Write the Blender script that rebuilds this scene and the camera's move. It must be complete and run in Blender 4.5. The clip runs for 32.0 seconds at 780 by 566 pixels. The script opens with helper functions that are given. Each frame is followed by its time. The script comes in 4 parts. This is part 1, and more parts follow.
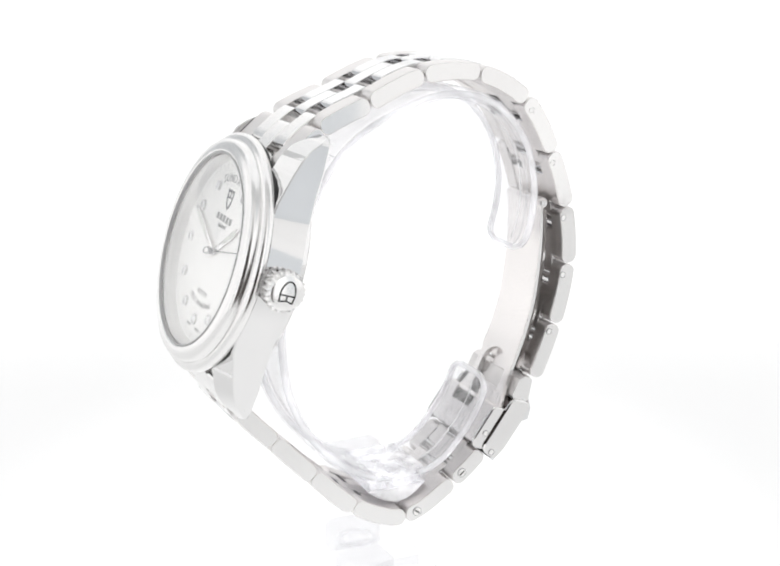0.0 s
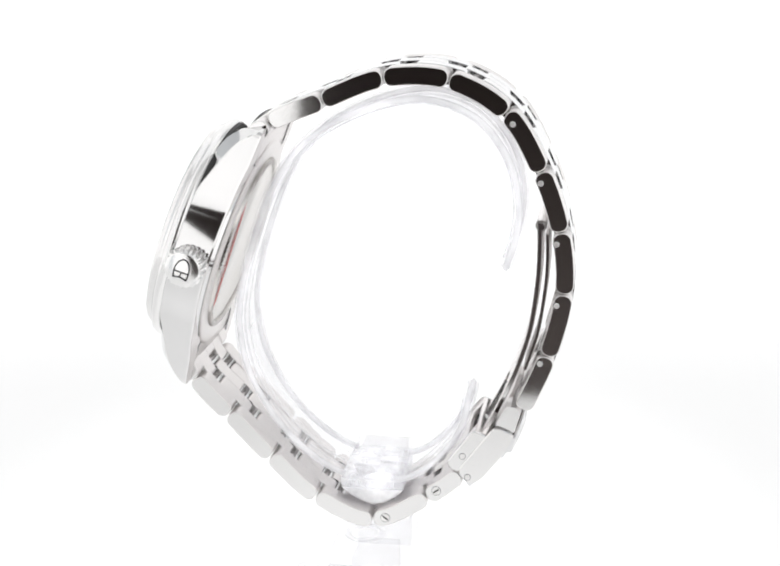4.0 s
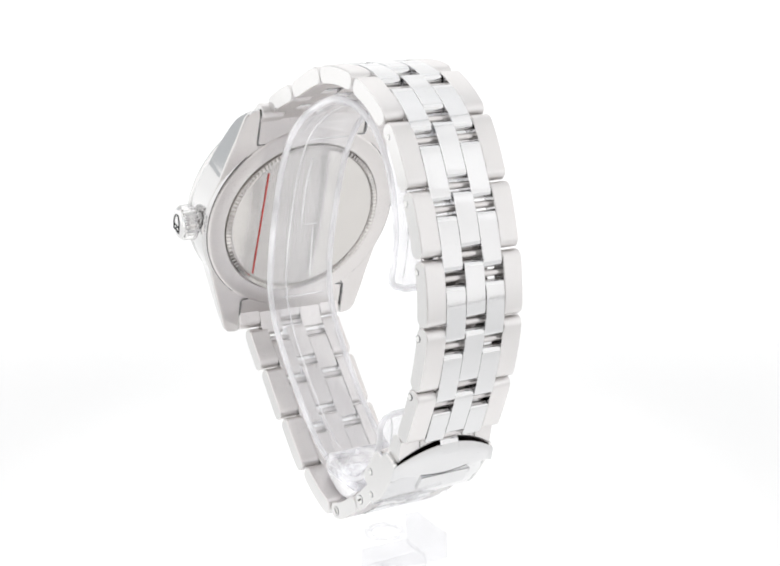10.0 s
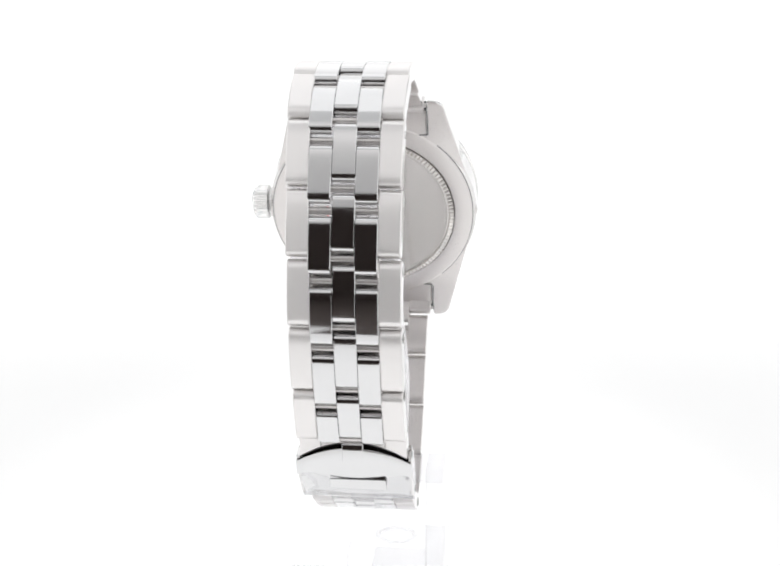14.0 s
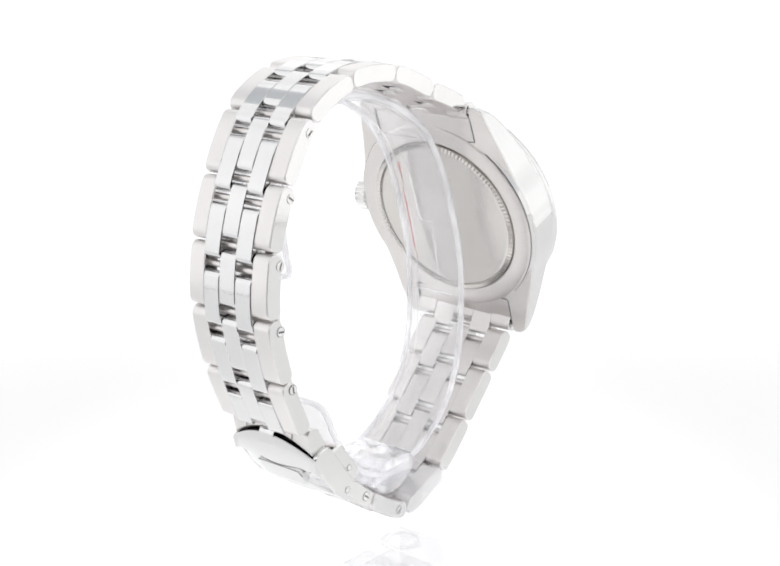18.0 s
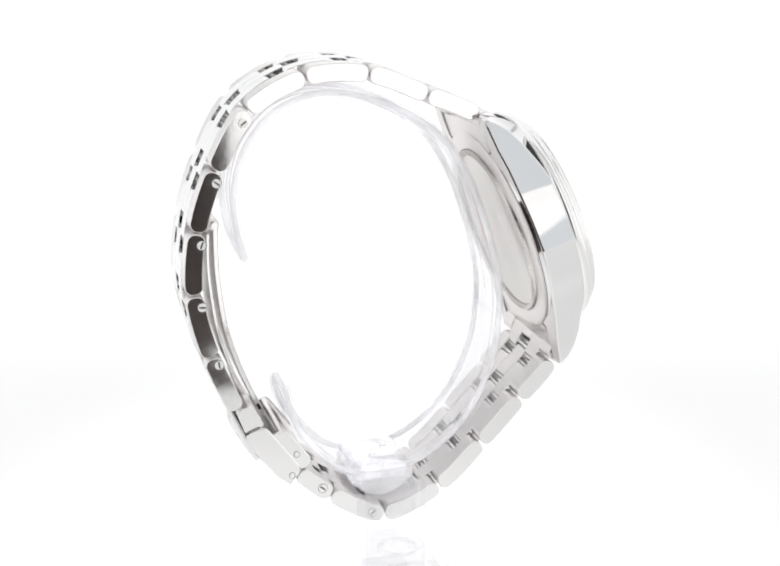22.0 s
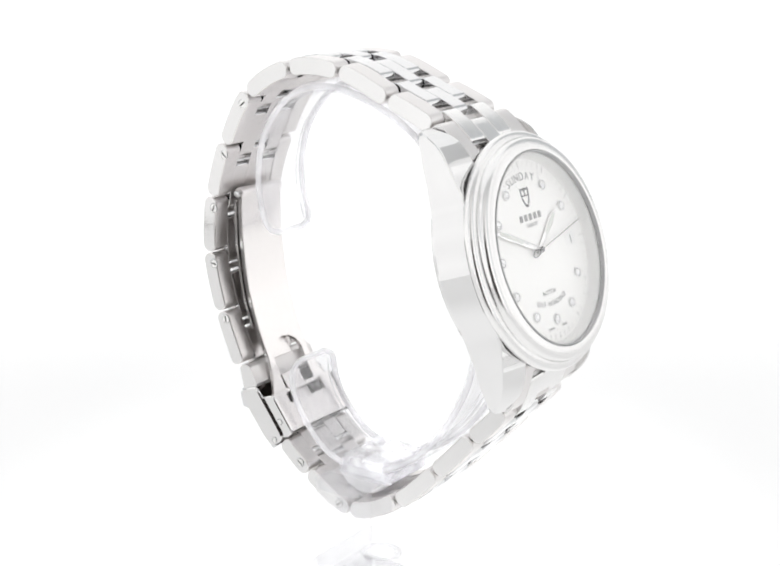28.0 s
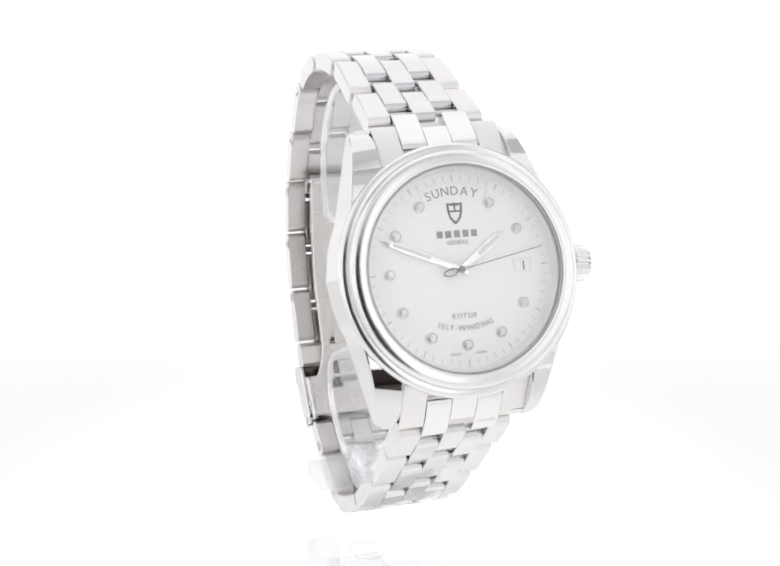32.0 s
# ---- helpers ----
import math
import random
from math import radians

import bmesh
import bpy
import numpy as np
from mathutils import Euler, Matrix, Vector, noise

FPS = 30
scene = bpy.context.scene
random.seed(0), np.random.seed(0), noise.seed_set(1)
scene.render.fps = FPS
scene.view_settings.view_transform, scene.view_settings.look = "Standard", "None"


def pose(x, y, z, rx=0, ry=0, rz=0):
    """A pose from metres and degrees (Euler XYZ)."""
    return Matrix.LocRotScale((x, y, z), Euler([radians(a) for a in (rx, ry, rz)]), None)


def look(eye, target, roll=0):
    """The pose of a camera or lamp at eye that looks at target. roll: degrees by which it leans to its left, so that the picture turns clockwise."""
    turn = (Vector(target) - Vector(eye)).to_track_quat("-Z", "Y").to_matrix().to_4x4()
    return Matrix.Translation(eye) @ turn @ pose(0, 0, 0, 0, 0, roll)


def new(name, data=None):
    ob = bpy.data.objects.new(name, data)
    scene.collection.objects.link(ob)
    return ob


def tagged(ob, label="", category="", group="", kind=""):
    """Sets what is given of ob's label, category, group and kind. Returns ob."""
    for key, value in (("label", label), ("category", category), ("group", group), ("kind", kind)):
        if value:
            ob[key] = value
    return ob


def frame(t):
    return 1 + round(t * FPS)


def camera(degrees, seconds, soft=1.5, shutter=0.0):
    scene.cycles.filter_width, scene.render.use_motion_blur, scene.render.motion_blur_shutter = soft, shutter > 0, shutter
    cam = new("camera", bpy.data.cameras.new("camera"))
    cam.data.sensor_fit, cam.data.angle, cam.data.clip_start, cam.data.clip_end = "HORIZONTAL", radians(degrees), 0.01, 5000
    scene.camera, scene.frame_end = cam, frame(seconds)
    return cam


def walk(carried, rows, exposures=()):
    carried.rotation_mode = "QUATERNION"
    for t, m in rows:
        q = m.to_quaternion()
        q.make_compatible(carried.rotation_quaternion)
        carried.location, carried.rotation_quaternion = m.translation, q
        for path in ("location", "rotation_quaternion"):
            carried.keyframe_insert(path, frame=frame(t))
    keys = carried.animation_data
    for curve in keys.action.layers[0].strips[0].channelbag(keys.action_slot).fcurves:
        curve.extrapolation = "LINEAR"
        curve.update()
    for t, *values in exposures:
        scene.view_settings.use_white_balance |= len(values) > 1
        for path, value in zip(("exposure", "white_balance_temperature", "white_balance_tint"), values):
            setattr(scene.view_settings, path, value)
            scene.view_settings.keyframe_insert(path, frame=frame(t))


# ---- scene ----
from math import cos, sin, pi, sqrt, hypot, atan2

# ---------------------------------------------------------------- camera (still, looks slightly down at the turning watch)
MM = 0.001
AXIS_X = 1.94                      # the bracelet's middle stands this far off the turning axis, mm
EYE = Vector((0.0, -0.2433, 0.138))
cam = camera(31.07, 32.0, soft=2.0)
PITCH, YAW = radians(15.6), radians(0.56)
VIEW = look(EYE, EYE + Vector((cos(PITCH) * sin(YAW), cos(PITCH) * cos(YAW), -sin(PITCH))), -0.1)
walk(cam, [(0.0, VIEW), (32.0, VIEW)])

# ---------------------------------------------------------------- world and light: a white photo tent in a dim room
world = bpy.data.worlds.new("dim_room")
scene.world = world
world.use_nodes = True
world.node_tree.nodes["Background"].inputs[0].default_value = (0.105, 0.087, 0.082, 1)
world.node_tree.nodes["Background"].inputs[1].default_value = 1.0


def lamp_area(name, m, sx, sy, watts, colour=(1, 1, 1)):
    data = bpy.data.lights.new(name, "AREA")
    data.shape, data.size, data.size_y, data.energy, data.color = "RECTANGLE", sx, sy, watts, colour
    ob = new(name, data)
    ob.matrix_world = m
    return tagged(ob, "white fill light added under the tent roof", "lamp", kind="structure")


# added fill under the roof, powered to brighten the dial
lamp_area("roof_light_panel", look((0, 0.14, 0.595), (0, 0.14, 0.0)), 0.70, 0.36, 0.38)
scene.view_settings.exposure = 0.0


# ---------------------------------------------------------------- materials
def nodes_of(name):
    mat = bpy.data.materials.new(name)
    mat.use_nodes = True
    nt = mat.node_tree
    return mat, nt, nt.nodes["Principled BSDF"]


def grain(nt, scale, detail=4.0, stretch=(1, 1, 1)):
    co = nt.nodes.new("ShaderNodeTexCoord")
    mp = nt.nodes.new("ShaderNodeMapping")
    mp.inputs["Scale"].default_value = stretch
    no = nt.nodes.new("ShaderNodeTexNoise")
    no.inputs["Scale"].default_value = scale
    no.inputs["Detail"].default_value = detail
    nt.links.new(co.outputs["Object"], mp.inputs["Vector"])
    nt.links.new(mp.outputs["Vector"], no.inputs["Vector"])
    return no.outputs["Fac"]


def ranged(nt, fac, a, b):
    r = nt.nodes.new("ShaderNodeMapRange")
    r.inputs["From Min"].default_value, r.inputs["From Max"].default_value = 0.3, 0.7
    r.inputs["To Min"].default_value, r.inputs["To Max"].default_value = a, b
    nt.links.new(fac, r.inputs["Value"])
    return r.outputs["Result"]


def bump(nt, bsdf, fac, strength, dist):
    b = nt.nodes.new("ShaderNodeBump")
    b.inputs["Strength"].default_value, b.inputs["Distance"].default_value = strength, dist
    nt.links.new(fac, b.inputs["Height"])
    nt.links.new(b.outputs["Normal"], bsdf.inputs["Normal"])


def tinted(nt, bsdf, fac, c1, c2):
    m = nt.nodes.new("ShaderNodeMix")
    m.data_type = "RGBA"
    m.inputs[6].default_value, m.inputs[7].default_value = (*c1, 1), (*c2, 1)
    nt.links.new(fac, m.inputs[0])
    nt.links.new(m.outputs[2], bsdf.inputs["Base Color"])


def steel(name, base, rough0, rough1, stretch, scale, relief, along=0.0):
    mat, nt, b = nodes_of(name)
    b.inputs["Metallic"].default_value = 1.0
    fine = grain(nt, scale, 3.0, stretch)
    broad = grain(nt, 160.0, 3.0)
    nt.links.new(ranged(nt, fine, rough0, rough1), b.inputs["Roughness"])
    tinted(nt, b, broad, base, tuple(min(1, c * 1.06) for c in base))
    if relief:
        bump(nt, b, fine, relief, 0.00002)
    if along:
        # brushed along the bracelet, so that reflections smear across it
        xyz = nt.nodes.new("ShaderNodeCombineXYZ")
        xyz.inputs[0].default_value = 1.0
        vt = nt.nodes.new("ShaderNodeVectorTransform")
        vt.vector_type, vt.convert_from, vt.convert_to = "VECTOR", "OBJECT", "WORLD"
        nt.links.new(xyz.outputs[0], vt.inputs[0])
        nt.links.new(vt.outputs[0], b.inputs["Tangent"])
        b.inputs["Anisotropic"].default_value = along
    return mat


def plain(name, colour, rough=0.5, metal=0.0, vary=0.06, scale=900.0):
    mat, nt, b = nodes_of(name)
    b.inputs["Roughness"].default_value, b.inputs["Metallic"].default_value = rough, metal
    tinted(nt, b, grain(nt, scale), colour, tuple(max(0, c * (1 - vary)) for c in colour))
    return mat


def sheer(name, milk, edge, tint=(1, 1, 1), base=0.035, cloud=(120.0, 0.2)):
    """Thin clear stuff: seen straight through, glossy towards grazing angles, with white added for the brightness it
    would refract.
    """
    mat, nt, b = nodes_of(name)
    out = nt.nodes["Material Output"]
    nt.nodes.remove(b)
    tr = nt.nodes.new("ShaderNodeBsdfTransparent")
    tr.inputs[0].default_value = (*tint, 1)
    df = nt.nodes.new("ShaderNodeBsdfDiffuse")
    ad = nt.nodes.new("ShaderNodeAddShader")
    gl = nt.nodes.new("ShaderNodeBsdfGlossy")
    gl.inputs["Roughness"].default_value = 0.03
    lw = nt.nodes.new("ShaderNodeLayerWeight")
    lw.inputs["Blend"].default_value = 0.5
    po = nt.nodes.new("ShaderNodeMath")
    po.operation, po.inputs[1].default_value = "POWER", 4.0
    mr = nt.nodes.new("ShaderNodeMapRange")
    mr.inputs["To Min"].default_value, mr.inputs["To Max"].default_value = base, edge
    m2 = nt.nodes.new("ShaderNodeMixShader")
    nt.links.new(ranged(nt, grain(nt, cloud[0], 2.0), milk * (1 - cloud[1]), milk * (1 + cloud[1])), df.inputs[0])
    nt.links.new(tr.outputs[0], ad.inputs[0])
    nt.links.new(df.outputs[0], ad.inputs[1])
    nt.links.new(lw.outputs["Facing"], po.inputs[0])
    nt.links.new(po.outputs[0], mr.inputs["Value"])
    nt.links.new(mr.outputs["Result"], m2.inputs[0])
    nt.links.new(ad.outputs[0], m2.inputs[1])
    nt.links.new(gl.outputs[0], m2.inputs[2])
    nt.links.new(m2.outputs[0], out.inputs["Surface"])
    return mat


POLISHED = steel("polished_steel", (0.70, 0.70, 0.705), 0.07, 0.11, (1, 1, 1), 1800, 0.0)
BRUSHED = steel("brushed_steel", (0.775, 0.757, 0.75), 0.30, 0.40, (1, 0.03, 0.03), 14000, 0.12, 0.9)
SIDE_POLISHED = steel("polished_link_side", (0.715, 0.71, 0.705), 0.05, 0.10, (1, 1, 1), 1800, 0.0)
BEZEL = steel("polished_bezel", (0.75, 0.745, 0.74), 0.17, 0.22, (1, 1, 1), 1800, 0.0)
CASE_STEEL = steel("polished_case_steel", (0.70, 0.697, 0.695), 0.05, 0.09, (1, 1, 1), 1800, 0.0)
SATIN = steel("satin_steel", (0.69, 0.665, 0.655), 0.25, 0.38, (1, 1, 1), 9000, 0.2)
BLADE = steel("fine_satin_blade", (0.80, 0.775, 0.765), 0.26, 0.29, (1, 1, 1), 9000, 0.0)
SCREW_STEEL = steel("screw_steel", (0.80, 0.79, 0.78), 0.30, 0.40, (1, 1, 1), 9000, 0.1)
HAND_STEEL = steel("pale_hand_steel", (0.86, 0.855, 0.85), 0.22, 0.30, (1, 1, 1), 9000, 0.0)
SOFT_STEEL = steel("soft_polished_steel", (0.78, 0.775, 0.77), 0.16, 0.22, (1, 1, 1), 1800, 0.0)
MIRROR_BACK = steel("polished_back", (0.62, 0.60, 0.58), 0.21, 0.23, (1, 1, 1), 1500, 0.0)
DIAL_SILVER = plain("silver_dial_lacquer", (0.985, 0.98, 0.965), 0.30, 0.0, 0.012)
FLANGE = plain("pale_flange_lacquer", (0.90, 0.895, 0.885), 0.30, 0.2, 0.02)
CRYSTAL = sheer("sapphire_crystal", 0.0, 0.7, base=0.03)
STONE = plain("bright_stone", (0.86, 0.86, 0.87), 0.10, 0.35)
CUP = plain("pale_steel_cup", (0.86, 0.86, 0.86), 0.35, 0.4)
DARK_STEEL = plain("dark_hand_steel", (0.30, 0.30, 0.305), 0.25, 0.8)
ACRYLIC = sheer("clear_acrylic", 0.09, 0.35, (0.89, 0.89, 0.895), 0.02)
# white in the colour stands in for bright surroundings refracted at the edges
EDGE_GLEAM = sheer("painted_edge_gleam", 0.42, 0.35, (0.62, 0.62, 0.63), 0.04)
FROSTED = sheer("frosted_acrylic", 0.80, 0.40, (0.36, 0.36, 0.37), 0.06, (260.0, 0.25))
BLOCK_ACRYLIC = sheer("cloudy_block_acrylic", 0.30, 0.38, (0.78, 0.78, 0.79), 0.04, (330.0, 0.6))
CUFF_ACRYLIC = sheer("clear_cuff_acrylic", 0.11, 0.40, (0.885, 0.885, 0.892), 0.035)
PRINT = plain("grey_print", (0.19, 0.19, 0.195), 0.4)
MID_PRINT = plain("mid_grey_print", (0.34, 0.34, 0.345), 0.4)
FAINT_PRINT = plain("pale_grey_print", (0.36, 0.36, 0.36), 0.4)
TICK_PRINT = plain("faint_tick_print", (0.56, 0.56, 0.56), 0.4)
GASKET = plain("grey_gasket", (0.48, 0.48, 0.485), 0.4)
ENAMEL = plain("black_enamel", (0.012, 0.012, 0.014), 0.25)
RED = plain("red_film_edge", (0.55, 0.03, 0.02), 0.4)
DATE_WHITE = plain("white_date_disc", (0.97, 0.97, 0.96), 0.5)
LUME = plain("white_luminous_fill", (0.80, 0.82, 0.78), 0.6)
# black fill painted as the shade inside slots, gaps and recesses
RECESS_SHADE = plain("painted_recess_shade", (0.03, 0.03, 0.03), 0.6)
# near-black tone standing in for the shade under the clasp lip
SLOT_SHADE = plain("painted_slot_shade", (0.13, 0.11, 0.105), 0.22, 0.9)
OUTSIDE = plain("dark_room_wall", (0.15, 0.125, 0.118), 0.8, 0.0, 0.3, 8.0)


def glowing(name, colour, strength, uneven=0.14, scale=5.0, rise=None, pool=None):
    """Grey-white cloth with a soft, slightly uneven glow put into the sheet, graded by height if asked."""
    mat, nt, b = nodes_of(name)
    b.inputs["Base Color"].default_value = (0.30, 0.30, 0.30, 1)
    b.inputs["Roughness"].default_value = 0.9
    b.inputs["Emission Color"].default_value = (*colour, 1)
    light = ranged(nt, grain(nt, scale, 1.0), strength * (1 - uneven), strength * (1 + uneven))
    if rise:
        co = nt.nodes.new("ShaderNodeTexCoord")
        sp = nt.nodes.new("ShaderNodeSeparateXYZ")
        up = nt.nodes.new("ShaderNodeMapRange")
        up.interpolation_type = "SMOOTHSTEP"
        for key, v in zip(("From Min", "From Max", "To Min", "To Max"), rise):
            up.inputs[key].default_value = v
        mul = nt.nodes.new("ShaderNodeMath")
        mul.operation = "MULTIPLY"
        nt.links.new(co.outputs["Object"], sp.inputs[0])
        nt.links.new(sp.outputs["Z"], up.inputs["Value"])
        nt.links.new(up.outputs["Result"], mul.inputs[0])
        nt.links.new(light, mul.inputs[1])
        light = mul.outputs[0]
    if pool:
        # light pool painted into the glow: strongest in the middle, fading outwards, not up the sweep
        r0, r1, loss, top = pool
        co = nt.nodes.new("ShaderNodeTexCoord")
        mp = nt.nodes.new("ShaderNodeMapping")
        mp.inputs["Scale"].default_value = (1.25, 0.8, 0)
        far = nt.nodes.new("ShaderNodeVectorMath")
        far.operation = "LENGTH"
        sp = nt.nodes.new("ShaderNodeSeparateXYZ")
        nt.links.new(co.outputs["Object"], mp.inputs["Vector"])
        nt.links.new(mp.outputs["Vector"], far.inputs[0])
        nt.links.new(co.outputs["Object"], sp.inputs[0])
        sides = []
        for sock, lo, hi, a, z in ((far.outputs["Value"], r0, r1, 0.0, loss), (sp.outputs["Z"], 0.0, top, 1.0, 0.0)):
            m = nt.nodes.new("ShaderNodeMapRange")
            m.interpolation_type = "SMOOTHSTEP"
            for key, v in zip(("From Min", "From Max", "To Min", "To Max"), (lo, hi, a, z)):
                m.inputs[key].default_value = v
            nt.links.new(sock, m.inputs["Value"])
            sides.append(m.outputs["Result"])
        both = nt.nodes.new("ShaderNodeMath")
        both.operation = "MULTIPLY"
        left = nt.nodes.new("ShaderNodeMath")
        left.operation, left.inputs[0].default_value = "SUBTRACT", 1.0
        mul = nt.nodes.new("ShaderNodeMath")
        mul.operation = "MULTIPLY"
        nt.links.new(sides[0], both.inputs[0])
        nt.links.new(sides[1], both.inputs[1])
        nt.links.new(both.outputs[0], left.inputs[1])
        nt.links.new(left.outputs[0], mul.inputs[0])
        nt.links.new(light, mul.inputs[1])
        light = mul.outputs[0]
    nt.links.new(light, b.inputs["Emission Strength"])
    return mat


# the last four numbers shape the painted falloff on the floor
PAPER = glowing("glowing_white_sweep", (1.0, 1.0, 1.0), 0.82, 0.015, 5.0, None, (0.06, 0.15, 0.235, 0.022))
# same white cloth as the walls, its shading put in as a lower glow
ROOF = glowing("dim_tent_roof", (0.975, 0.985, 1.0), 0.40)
# dimmed bluish glow painted as corner shade, for reflections in the case
CORNER_SHADE = glowing("painted_corner_shade", (0.90, 0.95, 1.0), 0.36)
# dimmed bluish tone painted in for the added front strips
FRONT_STRIP = glowing("painted_front_shade", (0.90, 0.95, 1.0), 0.56)
# shading painted into the glow: darker just above the slot
BROW = glowing("graded_front_brow", (1.0, 0.97, 0.96), 0.60, 0.1, 5.0, (0.195, 0.40, 0.35, 0.95))
# wall light is put into the fabric as glow, in place of lamps
TENT = glowing("glowing_tent_fabric", (1.0, 0.997, 0.995), 0.87, 0.18)
# dimmed copy of the front cloth; both front copies fade with height
FRONT_SIDE = glowing("dimmed_front_fabric", (1.0, 0.99, 0.985), 0.80, 0.10, 5.0, (0.15, 0.50, 1.0, 0.6))
FRONT = glowing("graded_front_fabric", (1.0, 0.99, 0.985), 1.06, 0.10, 5.0, (0.15, 0.50, 1.0, 0.45))


# ---------------------------------------------------------------- mesh helpers (millimetres in, metres out)
def thing(name, label, category, base):
    ob = new(name)
    ob.empty_display_size = 0.005
    ob["base"] = base
    return tagged(ob, label, category)


def part(name, bm, mat, parent, label="", angle=32.0, kind="", sides=None, extra=None, inner=None, dx=0.0):
    root = parent
    while root.parent:
        root = root.parent
    bx, by, bz = root["base"]
    bmesh.ops.recalc_face_normals(bm, faces=bm.faces[:])
    for v in bm.verts:
        v.co = ((v.co.x + AXIS_X + dx - bx) * MM, (v.co.y - by) * MM, (v.co.z - bz) * MM)
    if sides or inner:
        mid = Vector((0, 0.002 - by * MM, (70 - bz) * MM))
        for f in bm.faces:
            f.normal_update()
            c = f.calc_center_median() - mid
            c.x = 0
            f.material_index = 1 if sides and abs(f.normal.x) > 0.97 else 2 if inner and f.normal.dot(c.normalized()) < -0.5 else 0
    me = bpy.data.meshes.new(name)
    bm.to_mesh(me)
    bm.free()
    me.materials.append(mat)
    if sides or extra or inner:
        me.materials.append(sides or extra or mat)
    if inner:
        me.materials.append(inner)
    me.shade_smooth()
    me.set_sharp_from_angle(angle=radians(angle))
    if sides:
        for p in me.polygons:
            p.use_smooth = p.material_index != 1
    ob = new(name, me)
    ob.parent = parent
    return tagged(ob, label, kind=kind)


def setting(name, bm, mat, label, angle=30.0):
    me = bpy.data.meshes.new(name)
    bm.to_mesh(me)
    bm.free()
    me.materials.append(mat)
    me.shade_smooth()
    me.set_sharp_from_angle(angle=radians(angle))
    return tagged(new(name, me), label, kind="structure")


def add_prism(bm, poly, x0, x1, bevel=0.0):
    """A closed outline in the y-z plane, drawn out along x from x0 to x1, its rims bevelled."""
    n = len(poly)
    turn = sum(poly[i - 1][0] * poly[i][1] - poly[i][0] * poly[i - 1][1] for i in range(n))
    inward = []
    for i in range(n):
        (ay, az), (by, bz), (cy, cz) = poly[i - 1], poly[i], poly[(i + 1) % n]
        d1, d2 = Vector((by - ay, bz - az)).normalized(), Vector((cy - by, cz - bz)).normalized()
        d = (d1 + d2).normalized()
        k = 1 / max(0.5, d.dot(d1))
        inward.append((-d.y * k, d.x * k) if turn > 0 else (d.y * k, -d.x * k))

    def ring(x, inset):
        return [bm.verts.new((x, y + g * inset, z + h * inset)) for (y, z), (g, h) in zip(poly, inward)]
    e = bevel if x1 > x0 else -bevel
    if bevel:
        loops = [ring(x0, bevel), ring(x0 + e, 0), ring(x1 - e, 0), ring(x1, bevel)]
    else:
        loops = [ring(x0, 0), ring(x1, 0)]
    bm.faces.new(loops[0])
    bm.faces.new(loops[-1][::-1])
    for a, b in zip(loops, loops[1:]):
        for i in range(n):
            bm.faces.new((a[i], a[(i + 1) % n], b[(i + 1) % n], b[i]))
    return bm


def rounded(poly, r, n=4):
    """The outline with its corners rounded off."""
    out = []
    for i in range(len(poly)):
        a, b, c = (Vector(poly[j % len(poly)]) for j in (i - 1, i, i + 1))
        d1, d2 = a - b, c - b
        cut = min(r, 0.45 * d1.length, 0.45 * d2.length)
        p, q = b + d1.normalized() * cut, b + d2.normalized() * cut
        for k in range(n + 1):
            t = k / n
            v = p * (1 - t) ** 2 + b * 2 * t * (1 - t) + q * t * t
            out.append((v.x, v.y))
    return out


def add_box(bm, x0, x1, y0, y1, z0, z1, bevel=0.3, m=None):
    r = bmesh.ops.create_cube(bm, size=1.0)
    vs = r["verts"]
    for v in vs:
        v.co = Vector(((x0 + x1) / 2 + v.co.x * (x1 - x0), (y0 + y1) / 2 + v.co.y * (y1 - y0), (z0 + z1) / 2 + v.co.z * (z1 - z0)))
    es = list({e for v in vs for e in v.link_edges})
    if bevel:
        made = bmesh.ops.bevel(bm, geom=es, offset=bevel, segments=2, profile=0.7, affect="EDGES")
        vs = list({v for f in made["faces"] for v in f.verts} | {v for v in vs if v.is_valid})
    if m is not None:
        bmesh.ops.transform(bm, matrix=m, verts=vs)
    return bm


def add_lathe(bm, prof, seg=96, axis="y", radius_of=None, close=False):
    """Turns a profile of (radius, height) about y or x. radius_of(k, i, r) may vary the radius round the turn."""
    rings = []
    for k, (r, h) in enumerate(prof):
        ring = []
        for i in range(seg):
            a = 2 * pi * i / seg
            rr = radius_of(k, i, r) if radius_of else r
            if axis == "y":
                ring.append(bm.verts.new((rr * cos(a), h, rr * sin(a))))
            else:
                ring.append(bm.verts.new((h, rr * cos(a), rr * sin(a))))
        rings.append(ring)
    pairs = list(zip(rings, rings[1:])) + ([(rings[-1], rings[0])] if close else [])
    for p, q in pairs:
        for i in range(seg):
            j = (i + 1) % seg
            bm.faces.new((p[i], p[j], q[j], q[i]))
    if not close:
        bm.faces.new(rings[0][::-1])
        bm.faces.new(rings[-1])
    return bm


